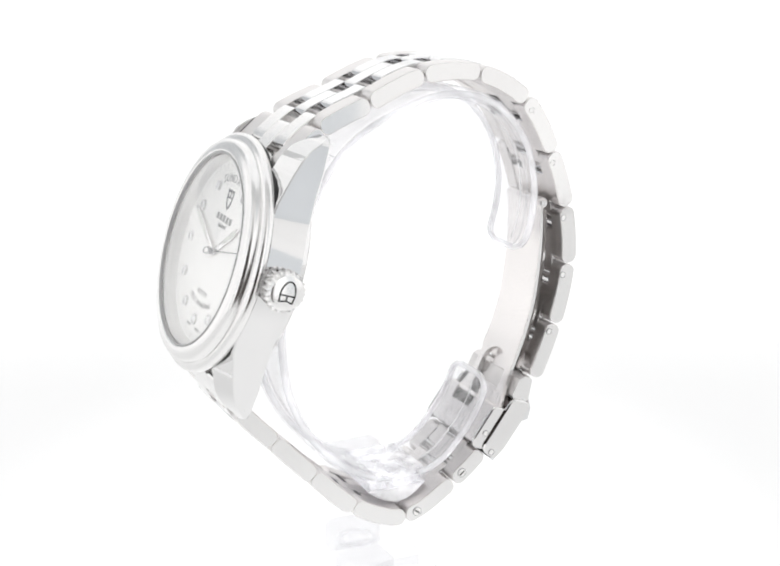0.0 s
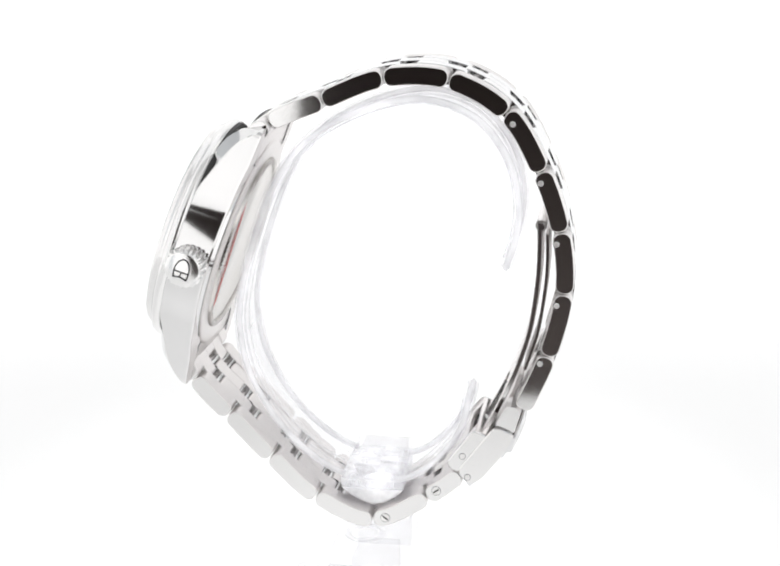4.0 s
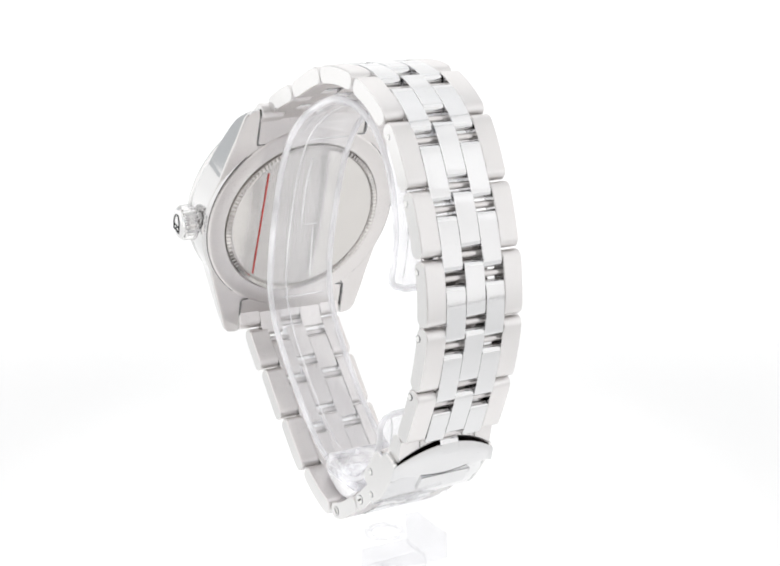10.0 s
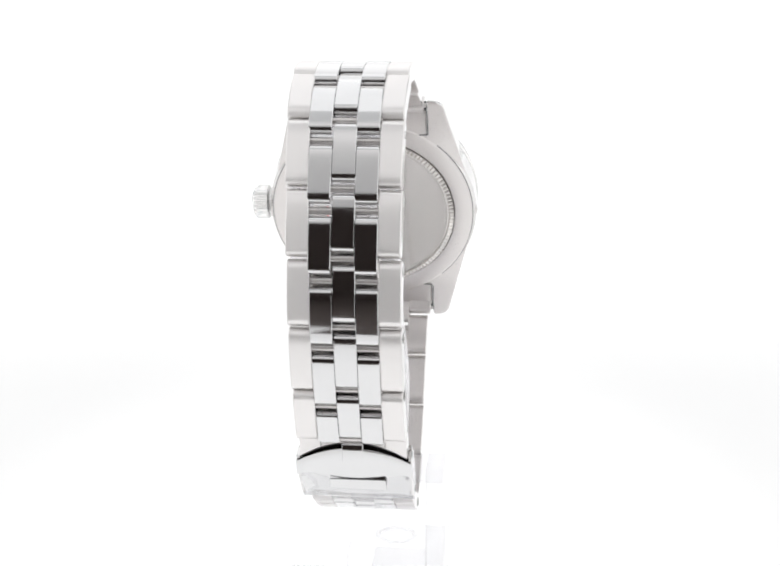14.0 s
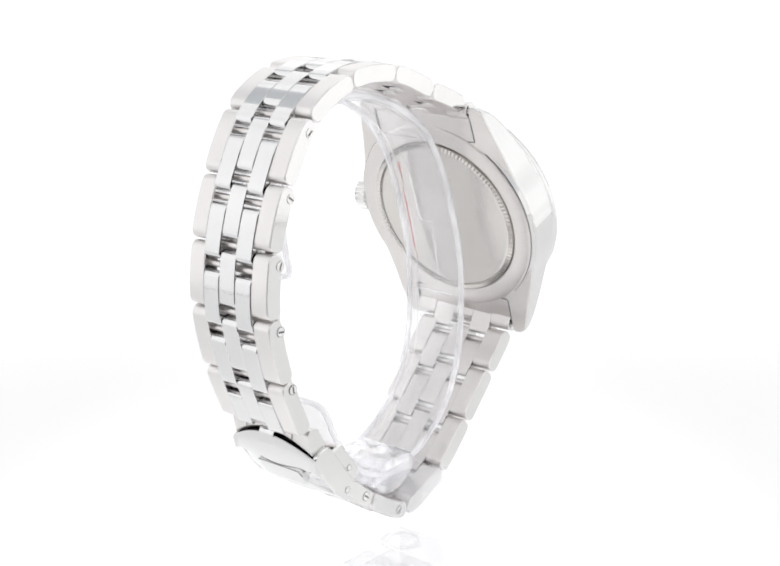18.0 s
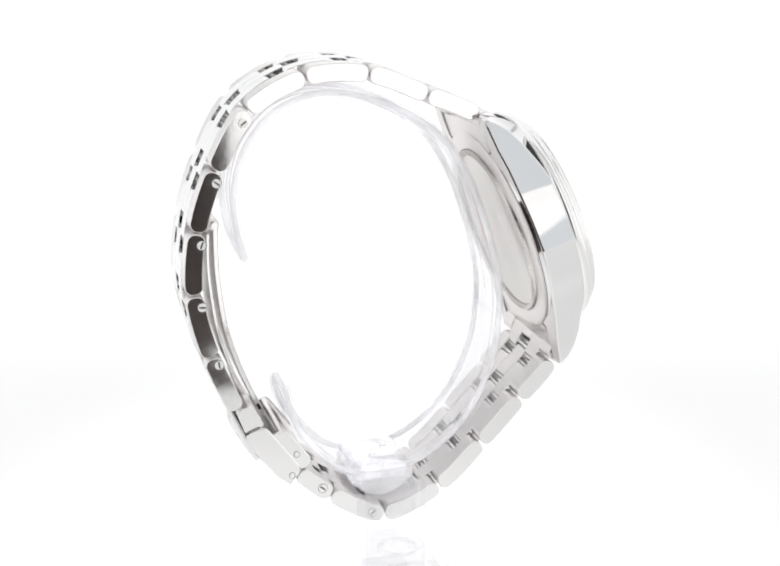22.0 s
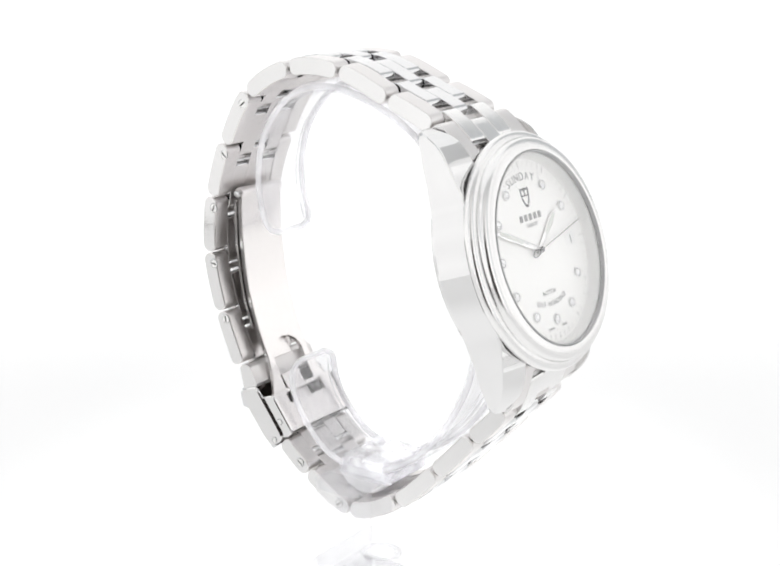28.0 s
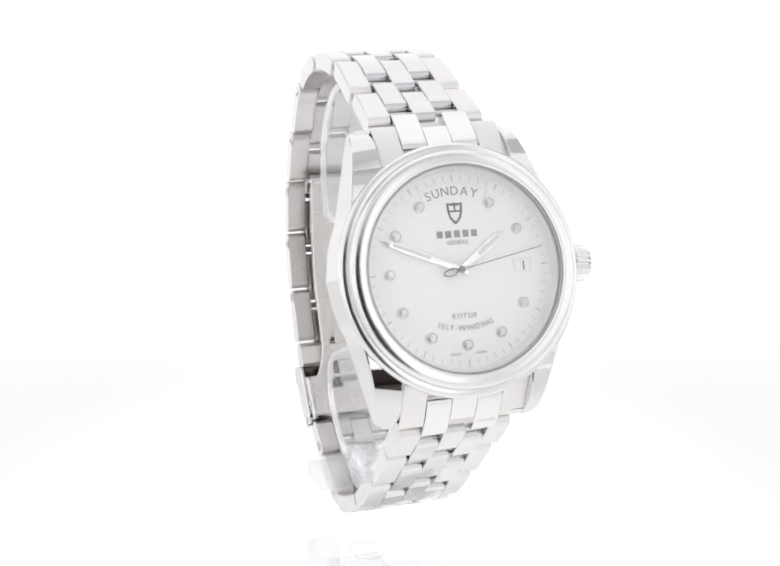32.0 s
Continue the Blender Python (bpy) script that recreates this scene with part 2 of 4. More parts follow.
def add_tube(bm, pts, r, sides=8, closed=False):
    """A round bar along a line of points."""
    pts = [Vector(p) for p in pts]
    rings = []
    n = len(pts)
    for i, p in enumerate(pts):
        d = (pts[(i + 1) % n] - pts[i - 1]) if closed else (pts[min(i + 1, n - 1)] - pts[max(i - 1, 0)])
        d.normalize()
        u = d.orthogonal().normalized() if i == 0 else (u - d * u.dot(d)).normalized()
        w = d.cross(u)
        rings.append([bm.verts.new(p + (u * cos(2 * pi * k / sides) + w * sin(2 * pi * k / sides)) * r) for k in range(sides)])
    for i in range(n if closed else n - 1):
        a, b = rings[i], rings[(i + 1) % n]
        for k in range(sides):
            bm.faces.new((a[k], a[(k + 1) % sides], b[(k + 1) % sides], b[k]))
    if not closed:
        bm.faces.new(rings[0][::-1])
        bm.faces.new(rings[-1])
    return bm


# ---------------------------------------------------------------- the photo tent
def build_tent():
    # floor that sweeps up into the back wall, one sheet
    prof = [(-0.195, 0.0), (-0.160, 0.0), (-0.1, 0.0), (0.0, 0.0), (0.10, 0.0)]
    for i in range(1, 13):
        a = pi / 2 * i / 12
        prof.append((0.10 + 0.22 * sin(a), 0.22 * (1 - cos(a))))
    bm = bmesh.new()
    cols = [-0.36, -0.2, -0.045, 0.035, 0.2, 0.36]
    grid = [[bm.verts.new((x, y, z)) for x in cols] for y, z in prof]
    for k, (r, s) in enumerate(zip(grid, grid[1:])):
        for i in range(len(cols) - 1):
            if not (k == 0 and i == 2):        # cut out before the camera slot so the steel reflects dark
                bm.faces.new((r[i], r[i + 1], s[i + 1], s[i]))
    setting("floor", bm, PAPER, "seamless white floor with its own glow, sweeping up at the back")

    def slab(name, x0, x1, y0, y1, z0, z1, mat, label):
        b = bmesh.new()
        add_box(b, x0, x1, y0, y1, z0, z1, 0)
        setting(name, b, mat, label)
    slab("wall_back", -0.364, 0.364, 0.322, 0.330, 0.22, 0.60, TENT, "white fabric back wall of the tent with its own glow")
    slab("wall_west", -0.372, -0.364, -0.20, 0.330, 0.0, 0.60, TENT, "white fabric side wall of the tent with its own glow")
    slab("wall_east", 0.364, 0.372, -0.20, 0.330, 0.0, 0.60, TENT, "white fabric side wall of the tent with its own glow")
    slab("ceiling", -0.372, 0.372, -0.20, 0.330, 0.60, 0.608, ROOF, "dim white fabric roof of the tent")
    # unseen panels added where the sweep leaves the side walls, shade painted into them
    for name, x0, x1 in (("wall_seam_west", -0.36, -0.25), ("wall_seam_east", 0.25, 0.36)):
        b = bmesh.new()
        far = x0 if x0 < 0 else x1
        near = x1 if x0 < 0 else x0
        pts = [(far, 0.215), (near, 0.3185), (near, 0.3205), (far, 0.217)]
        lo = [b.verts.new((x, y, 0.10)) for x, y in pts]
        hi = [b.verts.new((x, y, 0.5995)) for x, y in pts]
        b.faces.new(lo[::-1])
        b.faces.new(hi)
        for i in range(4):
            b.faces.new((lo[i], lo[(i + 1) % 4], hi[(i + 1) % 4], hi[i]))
        setting(name, b, CORNER_SHADE, "unseen bluish panel added in the corner, shade put into its colour")
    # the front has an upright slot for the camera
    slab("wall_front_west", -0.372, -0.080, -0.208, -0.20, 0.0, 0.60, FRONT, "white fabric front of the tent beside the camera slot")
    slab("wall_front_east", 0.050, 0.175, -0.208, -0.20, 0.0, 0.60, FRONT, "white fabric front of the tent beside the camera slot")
    slab("wall_front_far_east", 0.175, 0.372, -0.208, -0.20, 0.0, 0.60, FRONT_SIDE, "dimmer copy of the white tent front in its far corner")
    # unseen strip added to narrow the slot's reflection higher up
    slab("wall_front_flap", 0.040, 0.050, -0.208, -0.20, 0.100, 0.60, FRONT, "unseen white strip added to narrow the slot's dark reflection")
    slab("wall_front_top", -0.080, 0.040, -0.208, -0.20, 0.198, 0.60, BROW, "white tent front above the camera slot, painted darker towards the bottom")
    # unseen dimmed upright strips added beside the slot for grey-blue reflections
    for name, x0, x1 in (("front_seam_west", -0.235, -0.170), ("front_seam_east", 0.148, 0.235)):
        slab(name, x0, x1, -0.1995, -0.197, 0.0, 0.58, FRONT_STRIP, "unseen bluish upright strip added for grey reflections in the steel")
    # the room behind the slot
    slab("room_wall", -0.9, 0.9, -1.21, -1.20, -0.3, 1.5, OUTSIDE, "dark wall of the room behind the camera")
    slab("table", -0.9, 0.9, -1.20, -0.21, -0.03, -0.004, OUTSIDE, "dark table top in front of the tent")


# ---------------------------------------------------------------- the head's own space: x to 3 o'clock, z to 12, -y out of the dial
HEAD = Matrix.Translation((1.30, -31.75, 80.30)) @ Euler((radians(-18.75), 0, radians(0.7)), "XYZ").to_matrix().to_4x4() @ Euler((0, radians(1.0), 0)).to_matrix().to_4x4()


def headed(bm):
    bmesh.ops.transform(bm, matrix=HEAD, verts=bm.verts[:])
    return bm


def dialed(bm, deep=0.45):
    """Parts of the dial lie this far behind the head's middle plane."""
    bmesh.ops.translate(bm, vec=(0, deep, 0), verts=bm.verts[:])
    return headed(bm)


def letters(text, size, place, depth=0.05, spacing=1.0):
    """Letters in the dial's plane, each set by place(centre of letter along the line) -> (x, z, turn)."""
    out = bmesh.new()
    xs, gap = [], 0.0
    meshes = []
    for ch in text:
        cu = bpy.data.curves.new("letter", "FONT")
        cu.body, cu.size, cu.extrude, cu.resolution_u = ch, size, depth, 3
        ob = bpy.data.objects.new("letter", cu)
        me = bpy.data.meshes.new_from_object(ob)
        co = [v.co.x for v in me.vertices] or [0, size * 0.3]
        meshes.append((me, min(co), max(co)))
        bpy.data.objects.remove(ob)
        bpy.data.curves.remove(cu)
    widths = [(b - a) for _, a, b in meshes]
    space = size * 0.14 * spacing
    total = sum(widths) + space * (len(widths) - 1)
    at = -total / 2
    for (me, a, b), w in zip(meshes, widths):
        x, z, turn = place(at + w / 2)
        m = Matrix.Translation((x, -0.02 - depth, z)) @ Euler((radians(90), 0, 0)).to_matrix().to_4x4() @ Matrix.Rotation(turn, 4, "Z") @ Matrix.Translation((-(a + b) / 2, -size * 0.36, 0))
        me.transform(m)
        out.from_mesh(me)
        bpy.data.meshes.remove(me)
        at += w + space
    return out


def build_watch():
    watch = thing("wristwatch", "steel wristwatch with silver dial on a clear stand", "watch", (0, 0, 26.0))

    # ---- case: two flanks that end in lugs, and a drum between them
    def along(table, z):
        z = abs(z)
        for (z0, v0), (z1, v1) in zip(table, table[1:]):
            if z <= z1:
                return v0 + (v1 - v0) * (z - z0) / (z1 - z0)
        return table[-1][1]
    flank_front = [(0, 1.0), (10.2, 1.05), (12.3, 1.45), (14.8, 2.35), (17.3, 3.3), (19.6, 4.3), (21.2, 5.3), (22.3, 6.3), (23.2, 7.3), (24.2, 8.1)]
    inner_front = [(0, 0.9), (14.5, 1.0), (16.5, 1.2), (18.0, 1.55), (19.2, 2.0), (20.2, 2.5), (21.0, 3.05), (21.8, 3.8), (22.5, 4.75), (23.2, 6.0), (24.2, 7.9)]
    flank_back = [(0, 7.4), (9.0, 7.5), (14.6, 7.85), (18.3, 8.35), (24.2, 8.7)]
    zs = [10.0, 10.6, 11.4, 12.3, 13.5, 14.8, 16.0, 16.85, 17.0, 17.3, 18.3, 19.3, 20.3, 21.2, 22.0, 22.7, 23.2, 23.6, 23.9, 24.1]
    zs = [-z for z in zs[::-1]] + [-9.5 + 0.5 * i for i in range(39)] + zs
    bm = bmesh.new()
    for side in (1, -1):
        loops = []
        for z in zs:
            w = abs(z)
            tip = 1 - sqrt(max(0.0, 1 - (max(0.0, w - 22.6) / 1.55) ** 2))
            ff, fi, b = along(flank_front, z), along(inner_front, z), along(flank_back, z) - 0.35 * tip
            ff, fi = min(ff, b - 0.5), min(fi, b - 0.7)
            line = 18.15 - 0.265 * (w - 8.75) - 1.9 * tip
            mid = sqrt(max(0.0, 20.15 ** 2 - z * z))
            o = max(mid, line) if w < 14 else line
            q = max(mid, line - 0.075 * (b - ff)) if w < 14 else line - 0.075 * (b - ff)
            corner = 1 - sqrt(max(0.0, 1 - ((17.3 - w) / 0.5) ** 2)) if 16.8 < w < 17.3 else 0.0
            inn = (11.2 - 0.6 * corner if w > 16.8 else 10.4) + 0.2 * tip
            pts = [(inn, fi + 0.15), (inn + 0.2, fi), (q - 0.3, ff - 0.06), (q - 0.1, ff + 0.02), (q, ff + 0.22), (o, b - 0.35), (o - 0.1, b - 0.1), (o - 0.35, b), (inn + 0.2, max(b, 8.2)), (inn, max(b, 8.2) - 0.2)]
            loops.append([bm.verts.new((side * x, y, z)) for x, y in pts])
        for p, q in zip(loops, loops[1:]):
            for i in range(len(p)):
                j = (i + 1) % len(p)
                bm.faces.new((p[i], p[j], q[j], q[i]))
        bm.faces.new(loops[0])
        bm.faces.new(loops[-1][::-1])
    add_lathe(bm, [(18.9, 0.9), (19.35, 1.1), (19.35, 6.9), (19.97, 7.4), (19.72, 7.98), (19.4, 8.05)], 128)
    add_box(bm, -11.0, 11.0, 1.4, 8.1, -16.85, 16.85, 0.2)
    bmesh.ops.recalc_face_normals(bm, faces=bm.faces[:])
    for f in bm.faces:
        f.normal_update()
        f.material_index = 1 if f.normal.y > 0.8 and f.calc_center_median().y > 5 else 0
    part("case", headed(bm), CASE_STEEL, watch, "polished steel case with curved lugs", 10.3, extra=SATIN)

    # ---- bezel, crystal, inner ring, dial
    bm = bmesh.new()
    add_lathe(bm, [(18.2, 1.3), (20.1, 1.2), (20.3, 1.0), (20.4, 0.55), (20.33, 0.05), (20.1, -0.32), (19.7, -0.56), (19.25, -0.62), (19.08, -0.66), (18.99, -0.8), (18.95, -1.3), (18.8, -1.75), (18.45, -2.1), (17.9, -2.32), (17.3, -2.42), (16.9, -2.45), (16.65, -2.42), (16.5, -2.3), (16.43, -2.0), (16.4, -0.4), (17.2, 0.5)], 160, close=True)
    part("bezel", headed(bm), BEZEL, watch, "smooth polished stepped bezel", 40)
    bm = bmesh.new()
    add_lathe(bm, [(16.45, -2.3), (16.44, -2.46), (16.27, -2.46), (16.25, -1.9)], 160, close=True)
    part("gasket", headed(bm), GASKET, watch, "thin grey gasket round the crystal")
    # solid black ring in place of the shade under the bezel's overhang
    bm = bmesh.new()
    add_lathe(bm, [(19.3, 0.9), (19.95, 0.95), (19.95, 1.75), (19.3, 1.8)], 128, close=True)
    part("bezel_gap", headed(bm), RECESS_SHADE, watch, "dark ring painted as the shade under the bezel")
    bm = bmesh.new()
    dome = [(16.35 * sin(a), -1.75 - 1.35 * cos(a)) for a in [pi / 2 * k / 10 for k in range(11)]][1:]
    prof = [(0.02, -3.1)] + dome + [(16.35, -1.5), (16.25, -1.42)] + [(16.15 * (1 - k / 6), -1.42 - 0.75 * (1 - (1 - k / 6) ** 2)) for k in range(1, 6)] + [(0.02, -2.17)]
    add_lathe(bm, prof, 96)
    glass = part("crystal", headed(bm), CRYSTAL, watch, "clear domed crystal", 60)
    glass.visible_shadow = False
    bm = bmesh.new()
    add_lathe(bm, [(16.38, -1.45), (16.38, 0.55), (15.65, 0.55), (15.6, 0.4), (16.15, -1.45)], 128, close=True)
    part("inner_ring", headed(bm), FLANGE, watch, "satin inner flange round the dial")
    bm = bmesh.new()
    add_lathe(bm, [(16.1, 0.0), (16.1, 0.5)], 128)
    dial = part("dial", dialed(bm), DIAL_SILVER, watch, "silver sunburst dial with stone hour markers")

    # minute track
    for i in range(60):
        a = 2 * pi * i / 60
        bm = bmesh.new()
        big = i % 5 == 0
        w, l = (0.075, 1.15) if big else (0.04, 0.9)
        add_box(bm, -w, w, -0.03, 0.01, 14.75 - l / 2, 14.75 + l / 2, 0)
        bmesh.ops.transform(bm, matrix=Matrix.Rotation(a, 4, "Y"), verts=bm.verts[:])
        part("minute_mark", dialed(bm), TICK_PRINT, dial)
    # hour markers: cups with faceted stones
    for h in (1, 2, 4, 5, 6, 7, 8, 9, 10, 11):
        a = 2 * pi * h / 12
        x, z = 11.95 * sin(a), 11.95 * cos(a)
        bm = bmesh.new()
        add_lathe(bm, [(0.92, 0.0), (0.92, -0.28), (0.86, -0.38), (0.78, -0.38), (0.70, -0.25), (0.70, 0.0)], 24, close=True)
        bmesh.ops.translate(bm, vec=(x, 0, z), verts=bm.verts[:])
        cup = part("hour_marker", dialed(bm), CUP, dial, "round steel cup with a clear stone")
        bm = bmesh.new()
        add_lathe(bm, [(0.36, -0.50), (0.72, -0.34), (0.70, -0.26), (0.10, -0.05)], 8)
        bmesh.ops.translate(bm, vec=(x, 0, z), verts=bm.verts[:])
        part("stone", dialed(bm), STONE, cup, "faceted clear stone", 5)
    # day window, date window
    bm = bmesh.new()
    def arc_plate(bm, r0, r1, a0, a1, y0, y1, n=24):
        lo = [[bm.verts.new((r * sin(a0 + (a1 - a0) * i / n), y, r * cos(a0 + (a1 - a0) * i / n))) for i in range(n + 1)] for r, y in ((r0, y0), (r1, y0), (r1, y1), (r0, y1))]
        for p, q in zip(lo, lo[1:] + lo[:1]):
            for i in range(n):
                bm.faces.new((p[i], p[i + 1], q[i + 1], q[i]))
        bm.faces.new([l[0] for l in lo])
        bm.faces.new([l[-1] for l in lo][::-1])
    arc_plate(bm, 11.5, 13.9, radians(-25), radians(25), 0.0, -0.012)
    day = part("day_window", dialed(bm), DIAL_SILVER, dial, "curved day window")
    bm = bmesh.new()
    arc_plate(bm, 13.9, 13.98, radians(-25.5), radians(25.5), 0.0, -0.03)
    arc_plate(bm, 11.42, 11.5, radians(-25.5), radians(25.5), 0.0, -0.03)
    arc_plate(bm, 11.45, 13.95, radians(24.6), radians(25.8), 0.0, -0.05, 2)
    arc_plate(bm, 11.45, 13.95, radians(-25.6), radians(-25), 0.0, -0.03, 2)
    part("window_edge", dialed(bm), CUP, day, "bevelled edge of the day window")
    part("day_lettering", dialed(letters("SUNDAY", 2.0, lambda u: (12.7 * sin((u - 0.3) / 12.7), 12.7 * cos((u - 0.3) / 12.7), -(u - 0.3) / 12.7), 0.02, 1.45)), MID_PRINT, day, "grey printed weekday")
    bm = bmesh.new()
    add_box(bm, 9.4, 12.2, -0.012, 0.0, -1.0, 1.0, 0)
    date = part("date_window", dialed(bm), DATE_WHITE, dial, "white date window")
    bm = bmesh.new()
    for b in ((9.25, 12.35, 1.0, 1.14), (9.25, 12.35, -1.14, -1.0), (9.25, 9.4, -1.0, 1.0), (12.2, 12.35, -1.0, 1.0)):
        add_box(bm, b[0], b[1], -0.07, 0.0, b[2], b[3], 0)
    part("window_edge", dialed(bm), CUP, date, "bevelled edge of the date window")
    part("date_lettering", dialed(letters("1", 2.1, lambda u: (11.0 + u, 0.0, 0), 0.03)), PRINT, date, "grey printed date")
    # small printing
    part("place_lettering", dialed(letters("GENEVE", 0.92, lambda u: (u, 4.4, 0), 0.02, 1.2)), MID_PRINT, dial, "small grey printed word")
    part("upper_lettering", dialed(letters("ROTOR", 1.12, lambda u: (u, -7.25, 0), 0.02, 1.2)), MID_PRINT, dial, "small grey printed word")
    part("curved_lettering", dialed(letters("SELF-WINDING", 1.22, lambda u: (13.5 * sin(u / 13.5), 4.3 - 13.5 * cos(u / 13.5), u / 13.5), 0.02, 1.5)), MID_PRINT, dial, "small grey printed words on a curve")
    part("origin_lettering", dialed(letters("SWISS", 0.62, lambda u: (u - 2.2, -13.25, 0), 0.02, 1.2)), FAINT_PRINT, dial, "tiny grey printed word")
    part("origin_lettering", dialed(letters("MADE", 0.62, lambda u: (u + 2.2, -13.25, 0), 0.02, 1.2)), FAINT_PRINT, dial, "tiny grey printed word")
    # maker's name as five plain blocks
    for i in range(5):
        bm = bmesh.new()
        x = -2.95 + 1.475 * i
        add_box(bm, x - 0.5, x + 0.5, -0.05, 0.0, 5.2, 6.3, 0.02)
        part("name_block", dialed(bm), FAINT_PRINT, dial, "grey printed block in place of a letter")
    # shield emblem, plain
    bm = bmesh.new()
    out = [(-1.32, 10.75), (-0.6, 10.6), (0, 10.75), (0.6, 10.6), (1.32, 10.75), (1.25, 9.3), (0.95, 8.3), (0.45, 7.6), (0, 7.3), (-0.45, 7.6), (-0.95, 8.3), (-1.25, 9.3)]
    ring = [(x * 0.74, 9.15 + (z - 9.15) * 0.76) for x, z in out]
    n = len(out)
    for i in range(n):
        j = (i + 1) % n
        quad = [out[i], out[j], ring[j], ring[i]]
        lo = [bm.verts.new((x, 0.0, z)) for x, z in quad]
        hi = [bm.verts.new((x, -0.07, z)) for x, z in quad]
        bm.faces.new(hi)
        for k in range(4):
            bm.faces.new((lo[k], lo[(k + 1) % 4], hi[(k + 1) % 4], hi[k]))
    add_box(bm, -0.13, 0.13, -0.07, 0.0, 9.35, 10.5, 0)
    add_box(bm, -1.0, 1.0, -0.07, 0.0, 9.25, 9.5, 0)
    part("emblem", dialed(bm), PRINT, dial, "plain grey shield shape")

    # ---- hour, minute and seconds pointers
    def hand(name, turn, pts, y, mat, label, thick=0.16, ridge=0.12):
        bm = bmesh.new()
        half = [(w, l) for w, l in pts]
        top = [bm.verts.new((0, y - ridge, l)) for w, l in half]
        rt = [bm.verts.new((w, y, l)) for w, l in half]
        lt = [bm.verts.new((-w, y, l)) for w, l in half]
        for i in range(len(half) - 1):
            bm.faces.new((top[i], top[i + 1], rt[i + 1], rt[i]))
            bm.faces.new((top[i + 1], top[i], lt[i], lt[i + 1]))
            bm.faces.new((rt[i], rt[i + 1], lt[i + 1], lt[i]))
        bm.faces.new((top[0], rt[0], lt[0]))
        bm.faces.new((top[-1], lt[-1], rt[-1]))
        bmesh.ops.transform(bm, matrix=Matrix.Rotation(turn, 4, "Y"), verts=bm.verts[:])
        return part(name, dialed(bm, 0.75), mat, watch, label, 10)
    T_H, T_M, T_S = radians(54.6), radians(293.0), radians(78.7)
    hh = hand("hour_hand", T_H, [(0.35, -1.2), (0.45, 0), (0.55, 3.5), (0.72, 7.0), (0.50, 8.5), (0.03, 9.9)], -0.55, HAND_STEEL, "pale steel hour hand")
    mh = hand("minute_hand", T_M, [(0.32, -1.2), (0.42, 0), (0.50, 5.0), (0.60, 10.2), (0.42, 12.6), (0.03, 14.1)], -0.80, HAND_STEEL, "pale steel minute hand")
    for parent, turn, y, a, b, w in ((hh, T_H, -0.66, 4.0, 8.6, 0.38), (mh, T_M, -0.91, 5.5, 12.0, 0.30)):
        bm = bmesh.new()
        add_box(bm, -w, w, y - 0.04, y + 0.06, a, b, 0.02)
        bmesh.ops.transform(bm, matrix=Matrix.Rotation(turn, 4, "Y"), verts=bm.verts[:])
        part("hand_fill", dialed(bm, 0.75), LUME, parent, "white fill in the hand")
    bm = bmesh.new()
    add_box(bm, -0.07, 0.07, -1.08, -1.0, -0.8, 14.4, 0)
    loop = [(0.52 * sin(2 * pi * k / 20), -1.04, -1.9 + 1.25 * cos(2 * pi * k / 20)) for k in range(20)]
    add_tube(bm, loop, 0.11, 6, True)
    add_lathe(bm, [(0.55, -0.95), (0.6, -1.05), (0.5, -1.22), (0.25, -1.28)], 24)
    bmesh.ops.transform(bm, matrix=Matrix.Rotation(T_S, 4, "Y"), verts=bm.verts[:])
    part("seconds_hand", dialed(bm, 0.75), DARK_STEEL, watch, "thin steel seconds hand with a looped tail")
    bm = bmesh.new()
    add_lathe(bm, [(0.5, 0.0), (0.5, -1.0)], 16)
    part("hand_post", dialed(bm, 0.75), POLISHED, watch)

    # ---- crown
    def teeth(k, i, r):
        return r + (0.17 if (i % 4) < 2 else -0.17) if 2 <= k <= 5 else r
    bm = bmesh.new()
    add_lathe(bm, [(1.9, 18.6), (1.9, 20.6), (2.75, 20.7), (3.2, 20.95), (3.2, 23.1), (3.0, 23.35), (2.95, 23.55), (2.75, 23.8), (2.35, 23.93), (1.2, 24.03), (0.1, 24.06)], 88, "x", teeth)
    bmesh.ops.translate(bm, vec=(0, 4.15, 0.0), verts=bm.verts[:])
    crown = part("crown", headed(bm), SOFT_STEEL, watch, "fluted polished winding crown", 30)
    bm = bmesh.new()
    def on_face(u, v):
        r2 = u * u + v * v
        return (24.06 - 0.018 * r2, 4.15 + 1.2 * u, 1.2 * v)
    arch = [(-0.95, 1.25 - 2.5 * 1.0 + 0.0)] + [(-1.05, -0.2)] + [(-1.05 + 2.1 * (0.5 - 0.5 * cos(pi * k / 10)), -0.2 + 1.75 * sin(pi * k / 10)) for k in range(1, 10)] + [(1.05, -0.2), (0.95, -1.25)]
    add_tube(bm, [on_face(u, v) for u, v in arch], 0.13, 6)
    add_tube(bm, [on_face(u, -0.3) for u in (-1.05, -0.5, 0, 0.5, 1.05)], 0.13, 6)
    add_tube(bm, [on_face(u, -1.25 + 0.25 * (1 - abs(u))) for u in (-0.95, -0.45, 0, 0.45, 0.95)], 0.13, 6)
    add_tube(bm, [on_face(0, v) for v in (-0.3, -0.7, -1.0)], 0.13, 6)
    part("crown_emblem", headed(bm), ENAMEL, crown, "black enamelled plain emblem lines")

    # ---- case back
    bm = bmesh.new()
